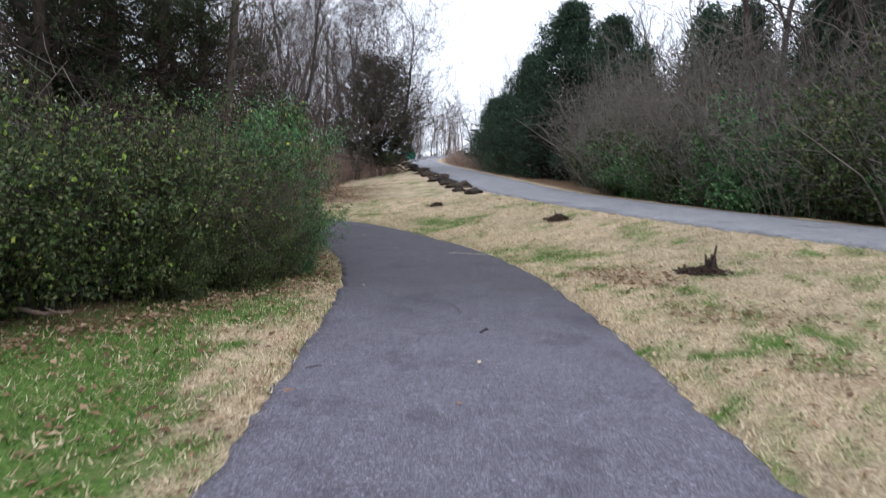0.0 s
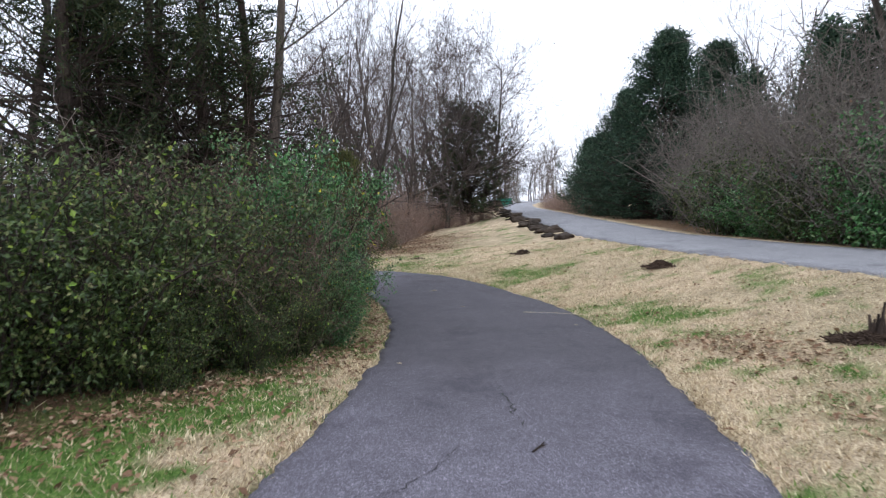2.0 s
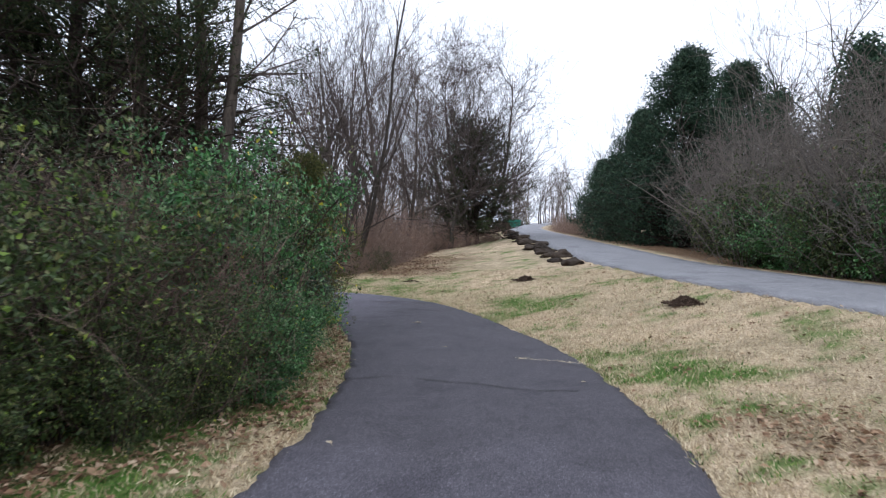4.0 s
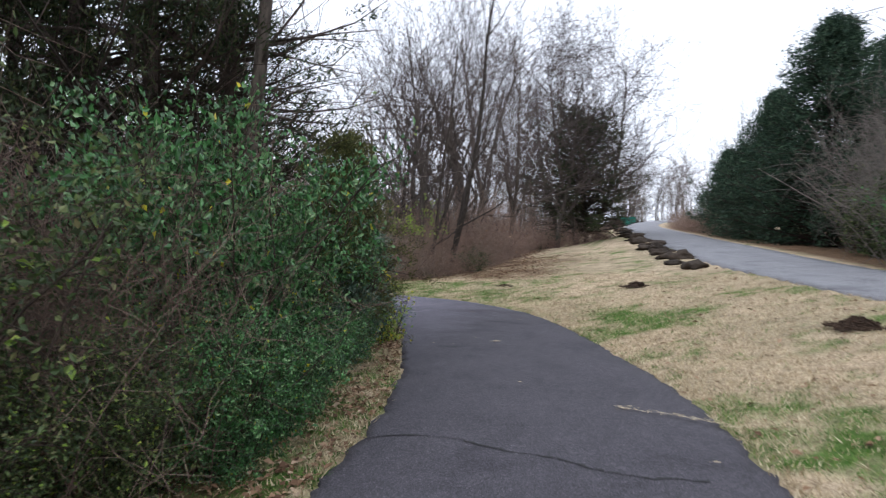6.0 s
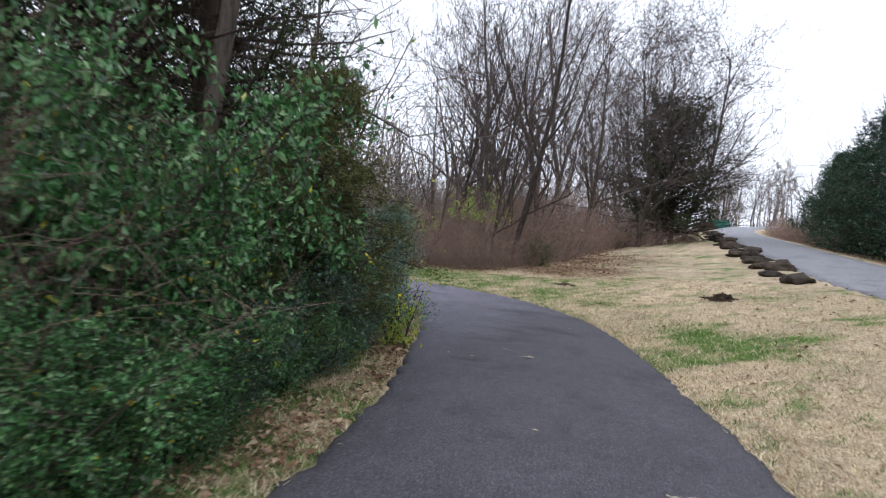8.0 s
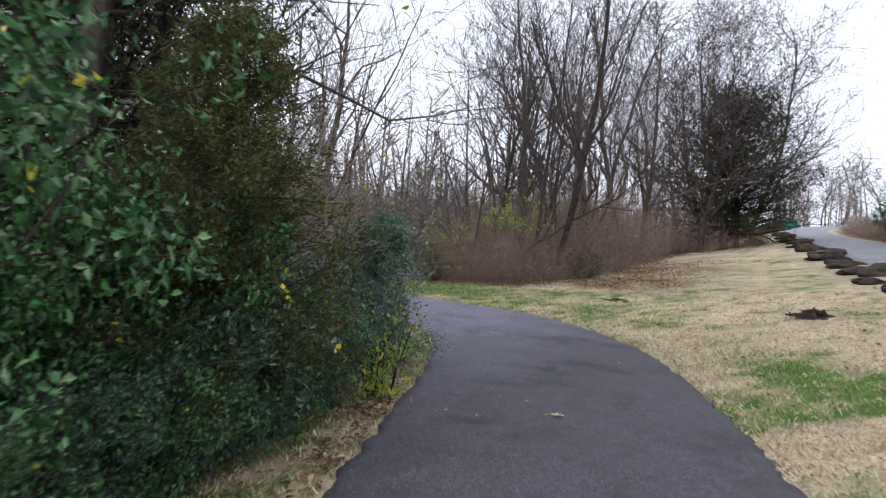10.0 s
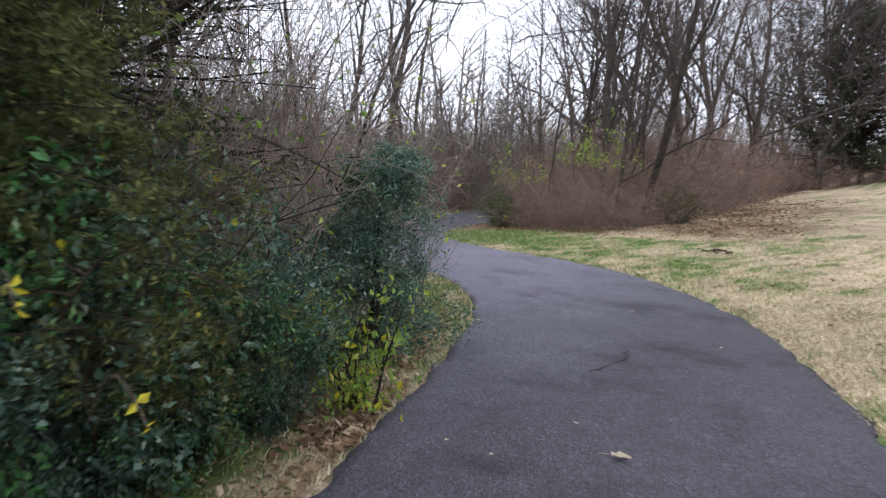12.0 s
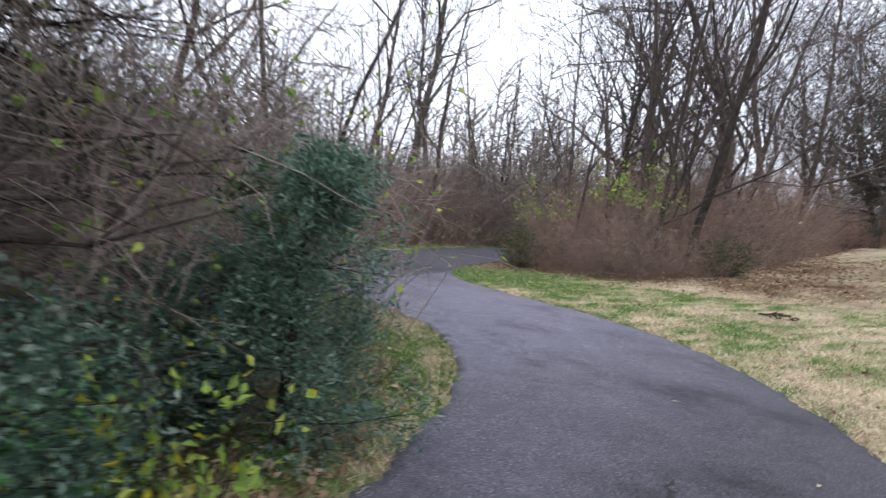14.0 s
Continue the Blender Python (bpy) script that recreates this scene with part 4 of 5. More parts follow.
for x, y, v, s, t in ((-9.3, 27.6, 1, 0.8, 2.6), (-8.9, 28.5, 0, 1.0, 0.5), (-7.8, 29.6, 0, 1.1, 3.3), (-10.2, 29.5, 1, 0.9, 1.1), (-8.2, 27.8, 1, 0.9, 0.2)):
    place(SLIM[v], x, y, s, t)
place(FANS[0], -7.9, 28.3, 0.9, -0.6)
place(FANS[1], -7.4, 28.9, 0.95, -0.7)
place(FANS[2], -9.4, 27.6, 0.95, -0.6)
for x, y, k, s, t in ((-7.2, 26.5, 1, 0.62, 0.5), (-8.3, 26.2, 0, 0.6, 1.5), (-6.6, 27.4, 0, 0.65, 2.5), (-9.3, 26.6, 0, 0.6, 3.5), (-6.5, 29.5, 1, 0.7, 4.5), (-6.7, 31.5, 0, 0.7, 5.5)):
    place(REDS[k], x, y, s, t)
place(LEANING, -10.9, 31.0, 0.85, 0.0)
for x, y, s, t in ((-7.9, 41, 0.85, 0.2), (-6.3, 46.5, 0.9, 2.2), (-7.5, 54, 1.0, 4.0)):
    place(TWIGGY, x, y, s, t)
place(END_CEDAR, -5.0, 50, 1.0, 2.0)
for x, y, s, t in ((-6.4, 46.5, 0.8, 0.4), (-5.4, 47.6, 0.7, 1.4), (-4.3, 49, 0.65, 2.4), (-7.2, 48.5, 0.9, 3.4), (-3.9, 51.2, 0.7, 4.4)):
    place(REDS[0], x, y, s, t)
place(TWIGGY, -5.4, 48.5, 0.95, 5.0)
place(TWIGGY, -4.6, 53, 1.0, 1.0)
# far edge of the left wood, up to the bend of the road
for i in range(30):
    y = rng.uniform(50, 116)
    x = np.interp(y, [48, 60, 80, 116], [-9, -9.6, -10.5, -13]) - rng.random() ** 1.5 * 16
    place((TALL + TALL_BRUSH + REDS)[i % 7], x, y, rng.uniform(0.8, 1.15), rng.uniform(0, 6.28))
for x, y, s in ((-9.5, 56, 1.2), (-9.2, 62, 1.2), (-9.8, 68, 1.3), (-10.2, 75, 1.3), (-10.8, 83, 1.4), (-11.3, 92, 1.4), (-12, 101, 1.5)):
    place(REDS[0], x, y, s, y)
# wood across the road
for x, y, k, s, t in ((7.4, 42.5, 0, 1.0, 0.0), (5.7, 49, 0, 0.8, 1.0), (4.9, 55, 1, 0.72, 2.0), (4.8, 63, 0, 0.62, 3.0), (12.4, 21.5, 1, 0.8, 0.3), (14.4, 17, 1, 0.8, 2.2), (17, 26, 0, 0.9, 4.2), (4.8, 74, 1, 0.8, 4.0), (11.5, 46, 0, 1.0, 5.0), (13, 33, 1, 1.0, 0.5), (14.2, 24, 1, 1.0, 1.5), (12.2, 28, 1, 0.9, 3.5), (19, 14, 1, 0.85, 4.5), (10.6, 37, 1, 0.85, 2.7)):
    place(ROADSIDE[k], x, y, s, t)
for i in range(30):
    y = 5 + 29 * (i + rng.random()) / 30
    edge = np.interp(y, ROAD_FAR[:, 1], ROAD_FAR[:, 0])
    place(DARK_UNDER[(i * 7 // 3) % 2], edge + rng.uniform(1.7, 2.6) + (1.6 if y > 27 else 0), y, rng.uniform(0.75, 1.1), rng.uniform(0, 6.28), rng.uniform(0.9, 1.5))
for i in range(32):
    y = 4 + 32 * (i + rng.random()) / 32
    edge = np.interp(y, ROAD_FAR[:, 1], ROAD_FAR[:, 0])
    place(TALL_BRUSH[i % 2], edge + (rng.uniform(2.4, 3.4) if i % 3 else rng.uniform(3.5, 6.5)) + (1.8 if y > 27 else 0), y, rng.uniform(0.9, 1.2), rng.uniform(0, 6.28), rng.uniform(1.1, 1.5))
for i in range(16):
    y = 14 + 26 * (i + rng.random()) / 16
    place(TALL_BRUSH[0], np.interp(y, ROAD_FAR[:, 1], ROAD_FAR[:, 0]) + rng.uniform(5.5, 9), y, rng.uniform(1.2, 1.5), rng.uniform(0, 6.28), 1.3)
for i in range(26):
    y = rng.uniform(3, 33)
    x = np.interp(y, ROAD_FAR[:, 1], ROAD_FAR[:, 0]) + rng.uniform(3.2, 14)
    place((TALL + [TALL[1]])[i % 4], x, y, rng.uniform(0.85, 1.2), rng.uniform(0, 6.28))
for x, y, k in ((14, 42, 0), (16, 50, 1), (12.5, 56, 2), (11, 66, 0), (9, 80, 1), (7, 88, 2)):
    place(TALL[k], x, y, 0.9, y)
for i in range(8):
    y = 58 + i * 6.0
    place(REDS[i % 2], np.interp(y, ROAD_FAR[:, 1], ROAD_FAR[:, 0]) + rng.uniform(1.8, 3.2), y, 1.1, y)
# beyond the bend of the road
place(TALL[0], -2.2, 121, 0.6, 1.0)
for i in range(30):
    x, y = rng.uniform(-42, 48), rng.uniform(165, 215)
    place((TALL + [TWIGGY])[i % 4], x, y, rng.uniform(0.9, 1.3), rng.uniform(0, 6.28))


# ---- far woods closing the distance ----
def far_woods():
    r = np.random.default_rng(90)
    g = Geo()
    spots = []
    while len(spots) < 620:
        a = r.uniform(0, 2 * np.pi)
        d = r.uniform(70, 125) if len(spots) % 3 else r.uniform(40, 70)
        x, y = d * math.cos(a), 20 + d * math.sin(a)
        e = np.interp(y, ROAD_FAR[:, 1], ROAD_FAR[:, 0])
        if (-14 < x < 22 and 0 < y < 150) or e - 12 < x < e + 12:
            continue
        spots.append((x, y))
    for k in range(170):
        spots.append((r.uniform(-60, 60), r.uniform(170, 235)))
    hs = land(spots)[0]
    for (x, y), z in zip(spots, hs):
        hh = r.uniform(8, 14) if y < 165 else r.uniform(13, 19)
        pts, _ = wander(r, (x, y, z - 0.3), (0, 0, 1), hh, 4, 0.06)
        tube(g, pts, np.linspace(0.17, 0.04, 5), 4)
        for c in range(20):
            k = r.uniform(0.2, 3.95)
            j = int(k)
            p = pts[j] + (pts[j + 1] - pts[j]) * (k - j)
            b = r.uniform(0, 6.28)
            tw, _ = wander(r, p, (math.cos(b), math.sin(b), r.uniform(0.3, 1.5)), hh * r.uniform(0.12, 0.3), 2, 0.25)
            tube(g, tw, (0.06, 0.045, 0.025), 3)
        for c in range(14):
            tw, _ = wander(r, (x + r.normal() * 1.6, y + r.normal() * 1.6, z - 0.2), (r.normal() * 0.3, r.normal() * 0.3, 1), r.uniform(2, 4.5), 2, 0.2)
            tube(g, tw, (0.06, 0.05, 0.03), 3)
    # paler stem colour than the nearer trees, standing in for distance haze
    tagged(part("far_woods", g, BRUSH_GREY, None, "distant leafless grey-brown woods"), category="trees", kind="stuff")


far_woods()


# ---- small things on the lawn and along the road ----
def boulder(seed, x, y, sx, sy, sz, turn):
    bm = bmesh.new()
    bmesh.ops.create_icosphere(bm, subdivisions=3, radius=0.5)
    for v in bm.verts:
        c = v.co.copy()
        n = noise.noise(c * 2.2 + Vector((seed * 3.7, 0, 0))) * 0.55 + noise.noise(c * 4.4 + Vector((0, seed, 0))) * 0.32 + noise.noise(c * 11) * 0.12
        v.co = c * (1 + n)
        v.co.z = max(v.co.z, -0.3)
        v.co = Vector((v.co.x * sx, v.co.y * sy, (v.co.z + 0.22) * sz))
    me = bpy.data.meshes.new("boulder")
    bm.to_mesh(me)
    bm.free()
    me.materials.append(STONE)
    for p in me.polygons:
        p.use_smooth = True
    ob = new("boulder", me)
    ob.matrix_world = pose(x, y, height(x, y) - 0.02, 0, 0, turn)
    return tagged(ob, "rough dark brown boulder lying at the road's edge", "boulder", "boulders lining the road")


for i, y in enumerate((25.2, 26.9, 28.3, 29.3, 30.7, 32.2, 33.4, 34.8, 36.2, 37.6, 39.2, 40.7, 42.3, 44, 45.8, 47.6, 49.5, 51.5, 53.5, 56, 58.5, 61, 63.5, 66, 69, 72)):
    x = np.interp(y, ROAD_NEAR[:, 1], ROAD_NEAR[:, 0])
    boulder(i, x - 0.6 - 0.25 * math.sin(i * 2.1), y + 0.5 * math.sin(i * 3.3), (0.95, 0.6, 0.85, 1.0)[i % 4], 0.6 + 0.1 * (i % 3), (0.32, 0.2, 0.4, 0.26)[i % 4], 100 + 60 * math.sin(i * 1.7))
for i, (x, y, s) in enumerate(((-7.6, 72, 1.3), (-6.6, 73, 1.6), (-8.9, 73, 1.1), (-6.0, 76, 1.5), (-5.7, 81, 1.4))):
    boulder(30 + i, x, y, 1.5 * s, 0.9, 0.75 if i < 3 else 1.3, i * 40)


def mulch_pile(seed, x, y, r, h, label, stalks=0):
    """A low heap of dark chips; with stalks, the splintered stump of a shrub stands in it."""
    q = np.random.default_rng(seed)
    e = thing("mulch_pile" if not stalks else "cut_stump", label, "mulch" if not stalks else "stump", "" if stalks else "mulch piles")
    e.location = (x, y, height(x, y))
    g = Geo()
    n, m = 12, 40
    a = np.linspace(0, 2 * np.pi, m, endpoint=False)
    rr = np.linspace(0, 1, n)
    v = [(r * k * math.cos(t) * (1 + 0.9 * noise.noise((math.cos(t) * 2.5, math.sin(t) * 2.5, seed))), 0.75 * r * k * math.sin(t) * (1 + 0.9 * noise.noise((math.cos(t) * 2.5, math.sin(t) * 2.5, seed))),
          h * (1 - k * k) * (1 + 1.3 * noise.noise((k * 6 * math.cos(t), k * 6 * math.sin(t), seed + 3))) - 0.035 * k) for k in rr for t in a]
    i, j = np.meshgrid(np.arange(n - 1), np.arange(m), indexing="ij")
    p, o = (i * m + j).ravel(), (i * m + (j + 1) % m).ravel()
    g.add(v, np.concatenate([np.stack([p, p + m, o + m], 1), np.stack([p, o + m, o], 1)]))
    if h > 0.06:
        part("heap", g, MULCH, e)
    c = Geo()
    for _ in range(260 if h > 0.06 else 45):
        t, k = q.uniform(0, 6.28), r * 1.5 * math.sqrt(q.random())
        z = max(h * (1 - (k / r) ** 2), 0) + 0.01
        d = unit(np.array((q.normal(), q.normal(), q.normal() * 0.35)))
        L = q.uniform(0.03, 0.12)
        b = np.array((k * math.cos(t), 0.75 * k * math.sin(t), z))
        tube(c, np.array([b - d * L / 2, b + d * L / 2]), (0.009, 0.006), 4)
    part("bark_scatter", c, MULCH, e, "loose dark bark chips", kind="stuff")
    for _ in range(stalks):
        s = Geo()
        b = np.array((0.07 + q.normal() * 0.035, q.normal() * 0.03, h * 0.3))
        L = q.uniform(0.14, 0.27) if _ else 0.36
        pts, _d = wander(q, b, (q.normal() * 0.05, q.normal() * 0.05, 1), L, 3, 0.06)
        tube(s, pts, np.linspace(q.uniform(0.02, 0.034), 0.012, 4), 6)
        part("stalk", s, BARK_DARK, e)
    return e


mulch_pile(1, 3.6, 8.95, 0.27, 0.065, "splintered dark shrub stump in a heap of bark mulch", 7)
mulch_pile(2, 2.74, 15.7, 0.26, 0.1, "flat heap of dark mulch on the lawn")
mulch_pile(3, -0.28, 22.3, 0.26, 0.1, "small heap of dark mulch on the dry grass")
mulch_pile(4, -3.95, 24.2, 0.18, 0.05, "scatter of dark twigs and mulch on the grass")


def stick(x, y, z, turn, length, r, mat, label, name="twig", forks=2):
    q = np.random.default_rng(int(abs(x) * 100))
    g = Geo()
    pts, d = wander(q, (0, 0, r), (1, 0, 0.02), length, 5, 0.1)
    pts[:, 2] = np.maximum(pts[:, 2], r)
    tube(g, pts, np.linspace(r, r * 0.5, 6), 6)
    for _ in range(forks):
        k = q.integers(1, 5)
        tw, _d = wander(q, pts[k], (0.6, q.choice((-1, 1)) * 0.8, 0.15), length * 0.25, 3, 0.15)
        tube(g, tw, np.linspace(r * 0.5, r * 0.3, 4), 5)
    ob = part(name, g, mat, None, label, True)
    ob.matrix_world = pose(x, y, z, 0, 0, turn)
    tagged(ob, category="twig")


stick(0.36, 6.1, 0.03, 65, 0.2, 0.008, BARK_DARK, "small dark twig lying on the asphalt path")
stick(-4.45, 6.55, 0.07, -38, 1.15, 0.03, STEM_BROWN, "fallen pale branch lying at the foot of the hedge", "fallen_branch", 1)
stick(-1.06, 4.9, 0.02, 35, 0.14, 0.006, BARK_DARK, "thin dark twig on the path's edge")


def fallen_leaf(x, y, size, turn, mat, label, z=0.045):
    """A lobed, curled leaf."""
    n = 36
    a = np.linspace(0, 2 * np.pi, n, endpoint=False)
    rad = 0.5 * (0.62 + 0.3 * np.abs(np.cos(a * 3.5))) * (1 - 0.25 * np.abs(np.sin(a)))
    out = np.stack([rad * np.cos(a), rad * 0.75 * np.sin(a), 0.12 * np.abs(np.sin(a)) + 0.1 * rad * np.cos(a) ** 2 + 0.03 * np.sin(a * 5)], 1)
    mid = out * 0.5 + np.array((0, 0, 0.0))
    v = np.vstack([[(0, 0, 0)], mid, out]) * size
    i = np.arange(n)
    j = (i + 1) % n
    g = Geo()
    g.add(v, np.concatenate([np.stack([0 * i, 1 + i, 1 + j], 1), np.stack([1 + i, 1 + n + i, 1 + n + j], 1), np.stack([1 + i, 1 + n + j, 1 + j], 1)]))
    tube(g, np.array([(-0.45, 0, 0.06), (-0.65, 0.02, 0.03), (-0.85, 0.06, 0.02)]) * size, np.full(3, 0.012 * size), 4)
    ob = part("fallen_leaf", g, mat, None, label)
    ob.matrix_world = pose(x, y, z, 0, 0, turn)
    tagged(ob, category="leaf", group="fallen leaves on the path")


for x, y, s, t, pale in ((-1.93, 15.69, 0.13, 20, 1), (0.3, 5.06, 0.08, 70, 1), (-1.08, 8.58, 0.09, 130, 1), (-2.33, 15.96, 0.04, 0, 1), (-2.75, 15.24, 0.035, 50, 1), (-2.46, 15.26, 0.035, 90, 1), (0.85, 11.1, 0.06, 10, 1), (-0.98, 13.1, 0.05, 0, 1), (0.12, 4.1, 0.06, 200, 0),
                         (-1.05, 4.3, 0.09, 30, 0), (-1.2, 3.8, 0.08, 190, 1), (-3.4, 19.3, 0.06, 40, 1), (-2.2, 18.4, 0.05, 80, 1)):
    fallen_leaf(x, y, s, t, PALE_LEAF if pale else DEAD_LEAF, "pale dry oak leaf lying on the asphalt" if pale else "brown dry leaf lying on the asphalt")


def leaf_sprig(seed, foot, tip, size):
    """A thin shoot out of the hedge with a few yellowed leaves hanging at its end."""
    q = np.random.default_rng(seed)
    e = thing("leaf_sprig", "thin shoot with pale yellow leaves hanging out of the hedge", "sprig", "yellow sprigs")
    e.location = foot
    d = np.array(tip) - np.array(foot)
    k = np.linspace(0, 1, 8)[:, None]
    pts = d * k + np.array((0, 0, 0.16)) * np.sin(k * math.pi)
    g = Geo()
    tube(g, pts, np.linspace(0.004, 0.002, 8), 5)
    part("stem", g, STEM_DARK, e)
    for i in range(4):
        g = Geo()
        a = q.uniform(0, 6.28)
        leaves(g, q, pts[-1 - i % 2][None], np.array([(math.cos(a), math.sin(a), -0.9 + 0.5 * i)]), size, size * 0.6)
        part("leaf", g, LEAF_YELLOW, e, "pale yellow leaf")


leaf_sprig(1, (-2.95, 13.45, 0.62), (-2.28, 13.33, 0.82), 0.048)
leaf_sprig(2, (-3.0, 13.2, 0.95), (-2.5, 13.1, 1.15), 0.05)
leaf_sprig(3, (-3.2, 13.9, 0.85), (-2.75, 13.75, 1.0), 0.05)


def crack(points, width, seed):
    """A thin tarry crack, a hair above the asphalt, with a jagged line."""
    q = np.random.default_rng(seed)
    line = smooth_line(points, 0.045)
    line = line + q.normal(size=line.shape) * 0.016
    w = width * q.uniform(0.1, 1.0, len(line)) ** 1.5
    w[0] = w[-1] = 0.001
    a, b = offset_line(line, w / 2), offset_line(line, -w / 2)
    n = len(line)
    dist = line_dist(line, TRAIL_MID, 1)[0]
    z = 0.03 * (1 - np.clip(dist / (TRAIL_WIDTH / 2), 0, 1) ** 2) + np.array([noise.noise((p[0] * 0.8, p[1] * 0.8, 2)) for p in line]) * 0.008 + 0.005
    g = Geo()
    g.add(np.vstack([np.column_stack([a, z]), np.column_stack([b, z])]), [t for i in range(n - 1) for t in ((i, i + n, i + n + 1), (i, i + n + 1, i + 1))])
    part("crack", g, CRACK, PAVEMENT, "dark crack in the asphalt")


crack([(-1.74, 10.87), (-1.4, 11.04), (-1.0, 11.03), (-0.6, 10.88), (-0.25, 10.85), (0.03, 10.74), (0.36, 10.69), (0.8, 10.8)], 0.045, 1)
crack([(-2.76, 17.0), (-2.73, 17.3), (-2.72, 17.6), (-2.9, 17.92)], 0.04, 2)
crack([(0.02, 7.8), (0.08, 7.5), (0.21, 6.96), (0.29, 6.6)], 0.028, 3)
crack([(-1.05, 4.6), (-0.7, 5.0), (-0.3, 5.6), (-0.1, 6.2)], 0.012, 4)


# ---- green waste container at the end of the road ----
def box(geo, c, s, taper=0.0):
    x, y, z = (k / 2 for k in s)
    v = [(c[0] + i * x * (1 - taper * (k < 0)), c[1] + j * y * (1 - taper * (k < 0)), c[2] + k * z) for k in (-1, 1) for j in (-1, 1) for i in (-1, 1)]
    geo.add(v, [(0, 2, 3), (0, 3, 1), (4, 5, 7), (4, 7, 6), (0, 1, 5), (0, 5, 4), (2, 6, 7), (2, 7, 3), (0, 4, 6), (0, 6, 2), (1, 3, 7), (1, 7, 5)])


def dumpster(x, y, turn):
    e = thing("dumpster", "green painted steel waste container with a dark lid", "dumpster")
    e.matrix_basis = pose(x, y, height(x, y), 0, 0, turn)
    g = Geo()
    box(g, (0, 0, 0.72), (2.5, 1.5, 1.2), 0.06)
    part("body", g, GREEN_PAINT, e)
    for k in (-1.0, -0.35, 0.35, 1.0):
        r = Geo()
        box(r, (k, -0.74, 0.75), (0.08, 0.08, 1.05))
        part("rib", r, GREEN_PAINT, e)
    r = Geo()
    box(r, (0, 0, 1.34), (2.6, 1.6, 0.07))
    part("rim", r, GREEN_PAINT, e)
    for k in (-0.64, 0.64):
        r = Geo()
        box(r, (k, 0, 1.41), (1.24, 1.55, 0.06))
        part("lid", r, LID, e, "dark plastic lid")
    for i in (-1, 1):
        for j in (-1, 1):
            r = Geo()
            tube(r, np.array([(i * 1.0 - 0.04, j * 0.55, 0.07), (i * 1.0 + 0.04, j * 0.55, 0.07)]), (0.08, 0.08), 10)
            part("wheel", r, LID, e)


dumpster(-6.3, 107.5, 4)


# ---- grass blades and leaf litter ----
def flat_leaves(geo, r, xy, z, size):
    n = len(xy)
    a = r.uniform(0, 2 * np.pi, n)
    d = np.stack([np.cos(a), np.sin(a), r.normal(0, 0.25, n)], 1)
    s = np.stack([-np.sin(a), np.cos(a), r.normal(0, 0.35, n)], 1)
    L = size * r.uniform(0.5, 1.3, (n, 1))
    p = np.column_stack([xy, z + 0.012 + r.random(n) * 0.02])
    v = np.stack([p - d * L * 0.5, p + s * L * 0.28, p + d * L * 0.5, p - s * L * 0.28], 1)
    v[:, 1, 2] += L[:, 0] * 0.12
    v[:, 3, 2] += L[:, 0] * 0.12
    k = np.arange(n)[:, None] * 4
    geo.add(v, np.concatenate([k + [0, 1, 2], k + [0, 2, 3]]))


def ground_height(xy):
    h, et, er, left = land(xy)
    b = np.array([noise.noise((x * 0.9, y * 0.9, 0)) * 0.035 + noise.noise((x * 3.1, y * 3.1, 4)) * 0.015 for x, y in xy])
    return h + b * np.clip(np.minimum(et, er) / 0.5, 0, 1), et, er, left


def leaf_litter():
    r = np.random.default_rng(77)
    rows = []
    for line, n, spread, lo, hi in ((HEDGE_LINE + (0.12, 0), 4600, 0.26, 3, 20), (SCRUB_EDGE, 2600, 0.6, 26, 45)):
        p = line[(line[:, 1] > lo) & (line[:, 1] < hi)]
        rows.append(p[r.integers(0, len(p), n)] + r.normal(size=(n, 2)) * spread)
    for x, y, s, n in ((2.3, 9.5, 0.28, 130), (2.56, 9.0, 0.32, 150), (2.8, 8.5, 0.3, 110), (2.7, 6.8, 0.3, 80), (3.3, 6.4, 0.35, 90), (3.0, 4.8, 0.4, 90), (-5.2, 30, 1.1, 1500), (-5.4, 34, 1.3, 1300), (-4.7, 27.3, 0.9, 1000), (-3.6, 15.2, 0.3, 120), (-3.3, 14.95, 0.16, 240), (-2.75, 13.9, 0.15, 120), (-2.55, 12.0, 0.2, 60)):
        rows.append(np.array((x, y)) + r.normal(size=(n, 2)) * s)
    rows.append(np.column_stack([r.uniform(-3, 6.5, 2000), r.uniform(2, 26, 2000)]))
    rows.append(np.column_stack([r.uniform(-4, -1.2, 900), r.uniform(2, 9, 900)]))
    xy = np.vstack(rows)
    h, et, er, left = ground_height(xy)
    ok = (et > 0.02) & (er > 0.05) & ~(left & (xy[:, 1] > 10) & (r.random(len(xy)) < 0.15))
    g = Geo()
    flat_leaves(g, r, xy[ok], h[ok], 0.07)
    tagged(part("leaf_litter", g, DEAD_LEAF, None, "dry brown leaves strewn along the hedge and over the grass"), category="leaves", kind="stuff")


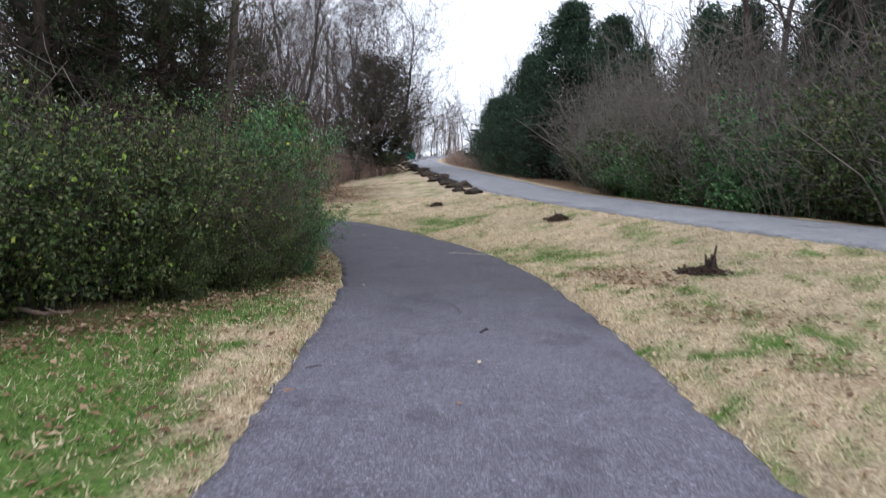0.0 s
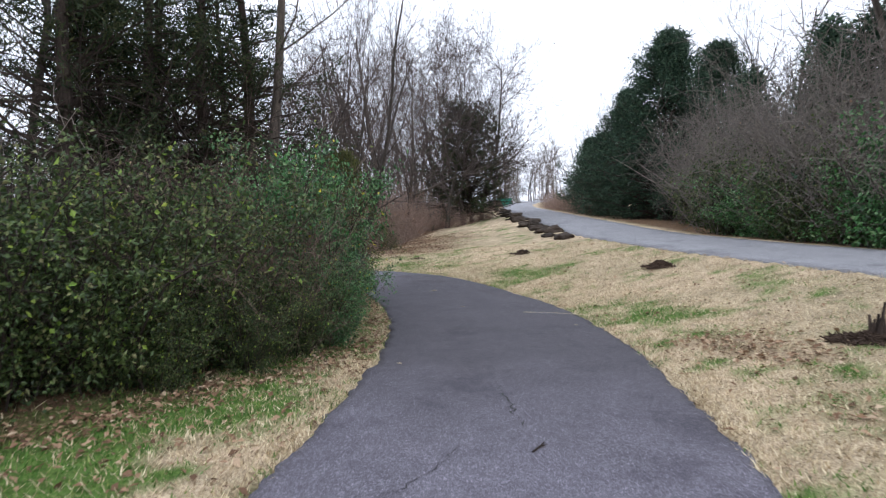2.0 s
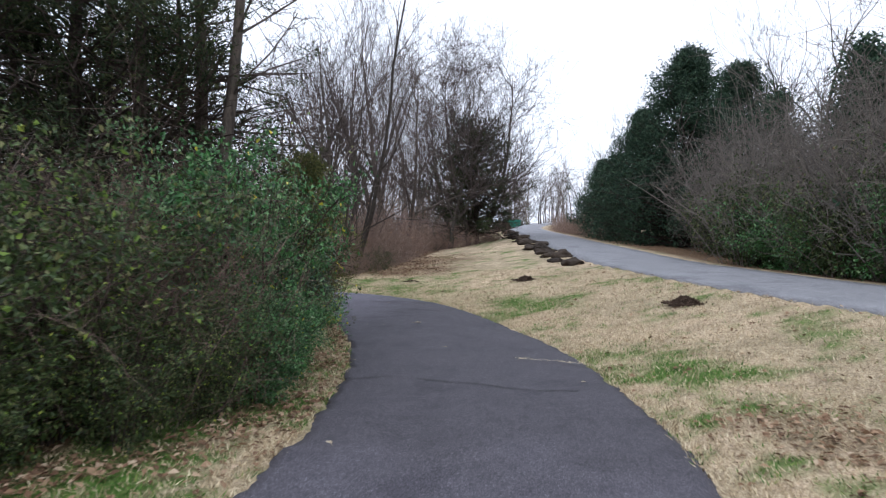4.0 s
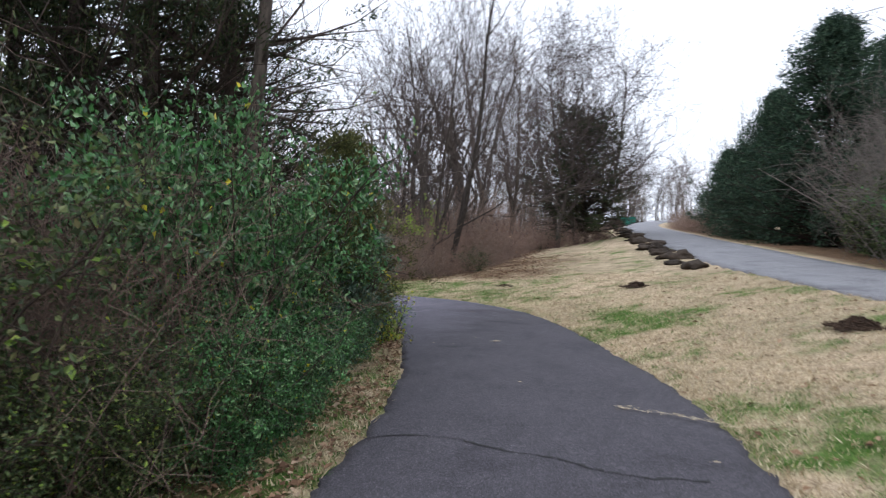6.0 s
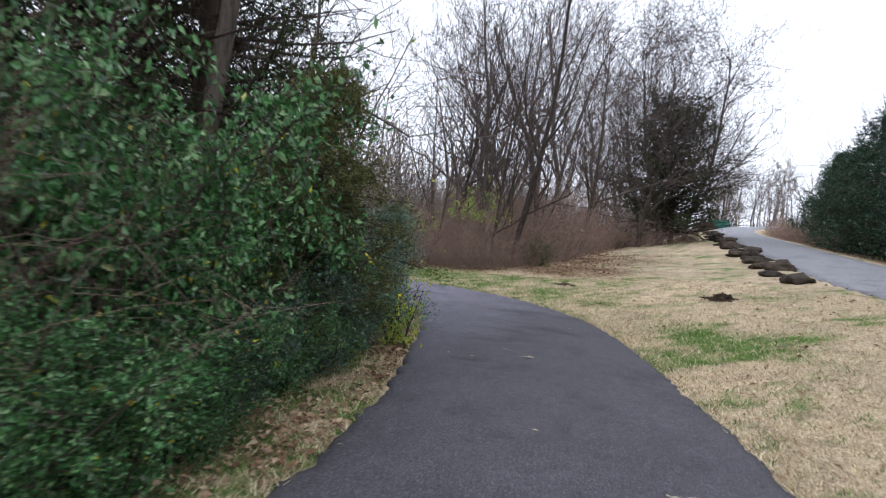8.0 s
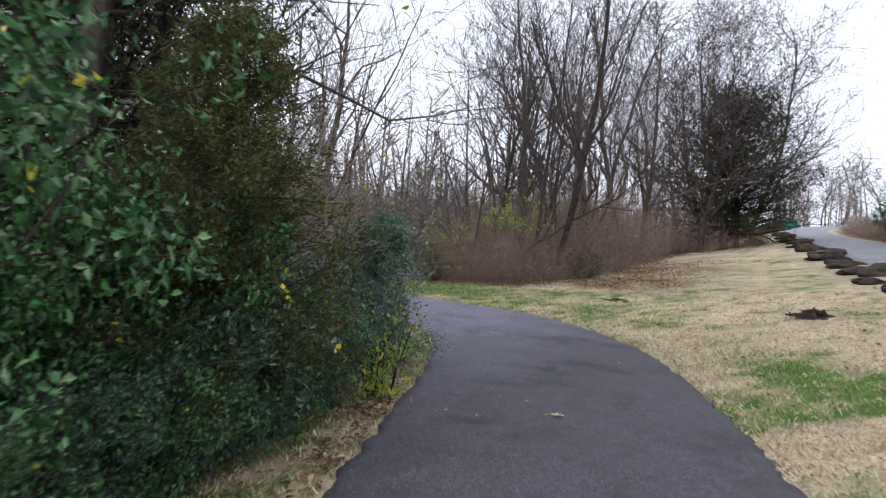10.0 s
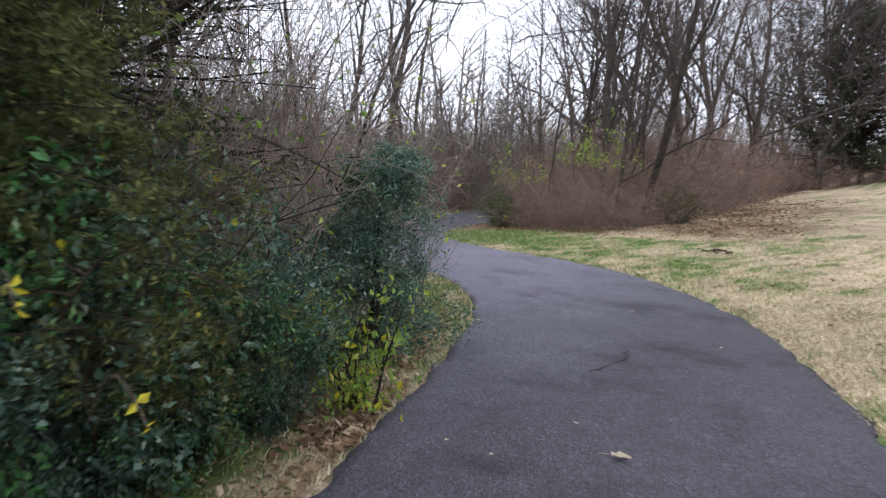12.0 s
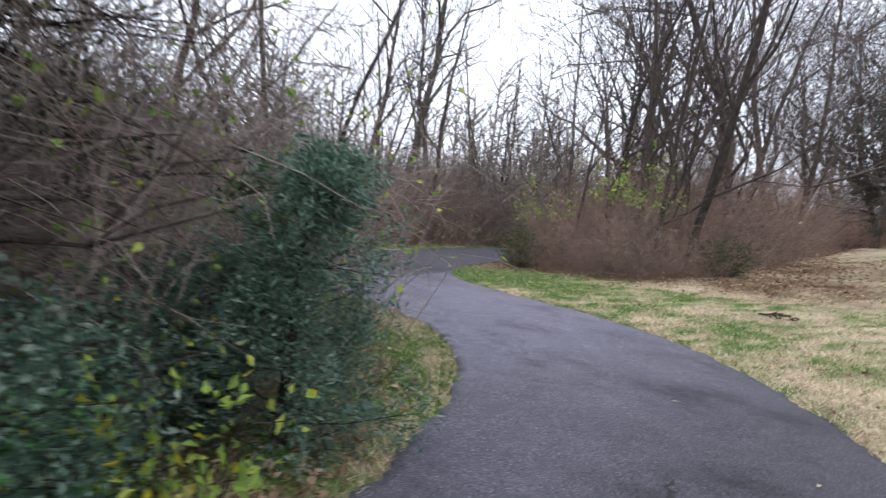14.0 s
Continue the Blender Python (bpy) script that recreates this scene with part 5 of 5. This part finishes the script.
def grass():
    r = np.random.default_rng(78)
    rows = []
    for n, lo, hi, side in ((70000, 0.0, 1.6, 1), (80000, 1.6, 5.0, 1), (80000, 0.0, 1.7, -1), (40000, 1.7, 3.2, -1), (9000, -0.05, 0.1, 1), (9000, -0.05, 0.1, -1)):
        base = TRAIL_RIGHT if side > 0 else TRAIL_LEFT
        base = base[(base[:, 1] > 1.0) & (base[:, 1] < 26.5)]
        d = unit(np.gradient(base, axis=0))
        k = r.integers(0, len(base), n)
        off = r.uniform(lo, hi, n)
        nrm = np.stack([d[k, 1], -d[k, 0]], 1) * side
        rows.append(base[k] + nrm * off[:, None] + r.normal(size=(n, 2)) * 0.12)
    xy = np.vstack(rows)
    h, et, er, left = ground_height(xy)
    ok = (et > 0.0) & (er > 0.1)
    xy, h, et, er, left = xy[ok], h[ok], et[ok], er[ok], left[ok]
    green = r.random(len(xy)) < green_amount(xy, et, er, left) * 0.72
    lit = r.random(len(xy)) < litter_amount(xy, et, er, left) * 0.9
    for mask, mat, name, label in ((~green & ~lit, GRASS_DRY, "dry_grass", "short dry straw-coloured grass"), (green & ~lit, GRASS_GREEN, "green_grass", "short green grass among the straw")):
        p = np.column_stack([xy[mask], h[mask] - 0.01])
        n = len(p)
        a = r.uniform(0, 2 * np.pi, n)
        w = np.stack([np.cos(a), np.sin(a), np.zeros(n)], 1) * r.uniform(0.004, 0.009, (n, 1))
        tip = np.stack([r.normal(0, 0.035, n), r.normal(0, 0.035, n), r.uniform(0.02, 0.06, n)], 1)
        g = Geo()
        g.add(np.stack([p - w, p + w, p + tip], 1), np.arange(n * 3).reshape(-1, 3))
        tagged(part(name, g, mat, None, label), category="grass", kind="stuff")


def straw_streak():
    """Dry grass lying in a seam that runs in from the path's edge."""
    r = np.random.default_rng(79)
    line = smooth_line([(0.07, 12.44), (0.32, 12.37), (0.54, 12.32), (0.87, 12.2), (1.05, 12.03)], 0.02)
    n = 130
    p = line[r.integers(0, len(line), n)] + r.normal(size=(n, 2)) * (0.012, 0.03)
    a = r.normal(-0.25, 0.5, n)
    d = np.stack([np.cos(a), np.sin(a), np.zeros(n)], 1)
    s = np.stack([-np.sin(a), np.cos(a), np.zeros(n)], 1) * 0.006
    c = np.column_stack([p, 0.036 + r.random(n) * 0.012])
    L = r.uniform(0.03, 0.09, (n, 1))
    g = Geo()
    g.add(np.stack([c - s, c + s, c + d * L], 1), np.arange(n * 3).reshape(-1, 3))
    tagged(part("straw_streak", g, GRASS_DRY, None, "streak of dry straw lying in a seam of the path"), category="straw", kind="stuff")


leaf_litter()
grass()
straw_streak()
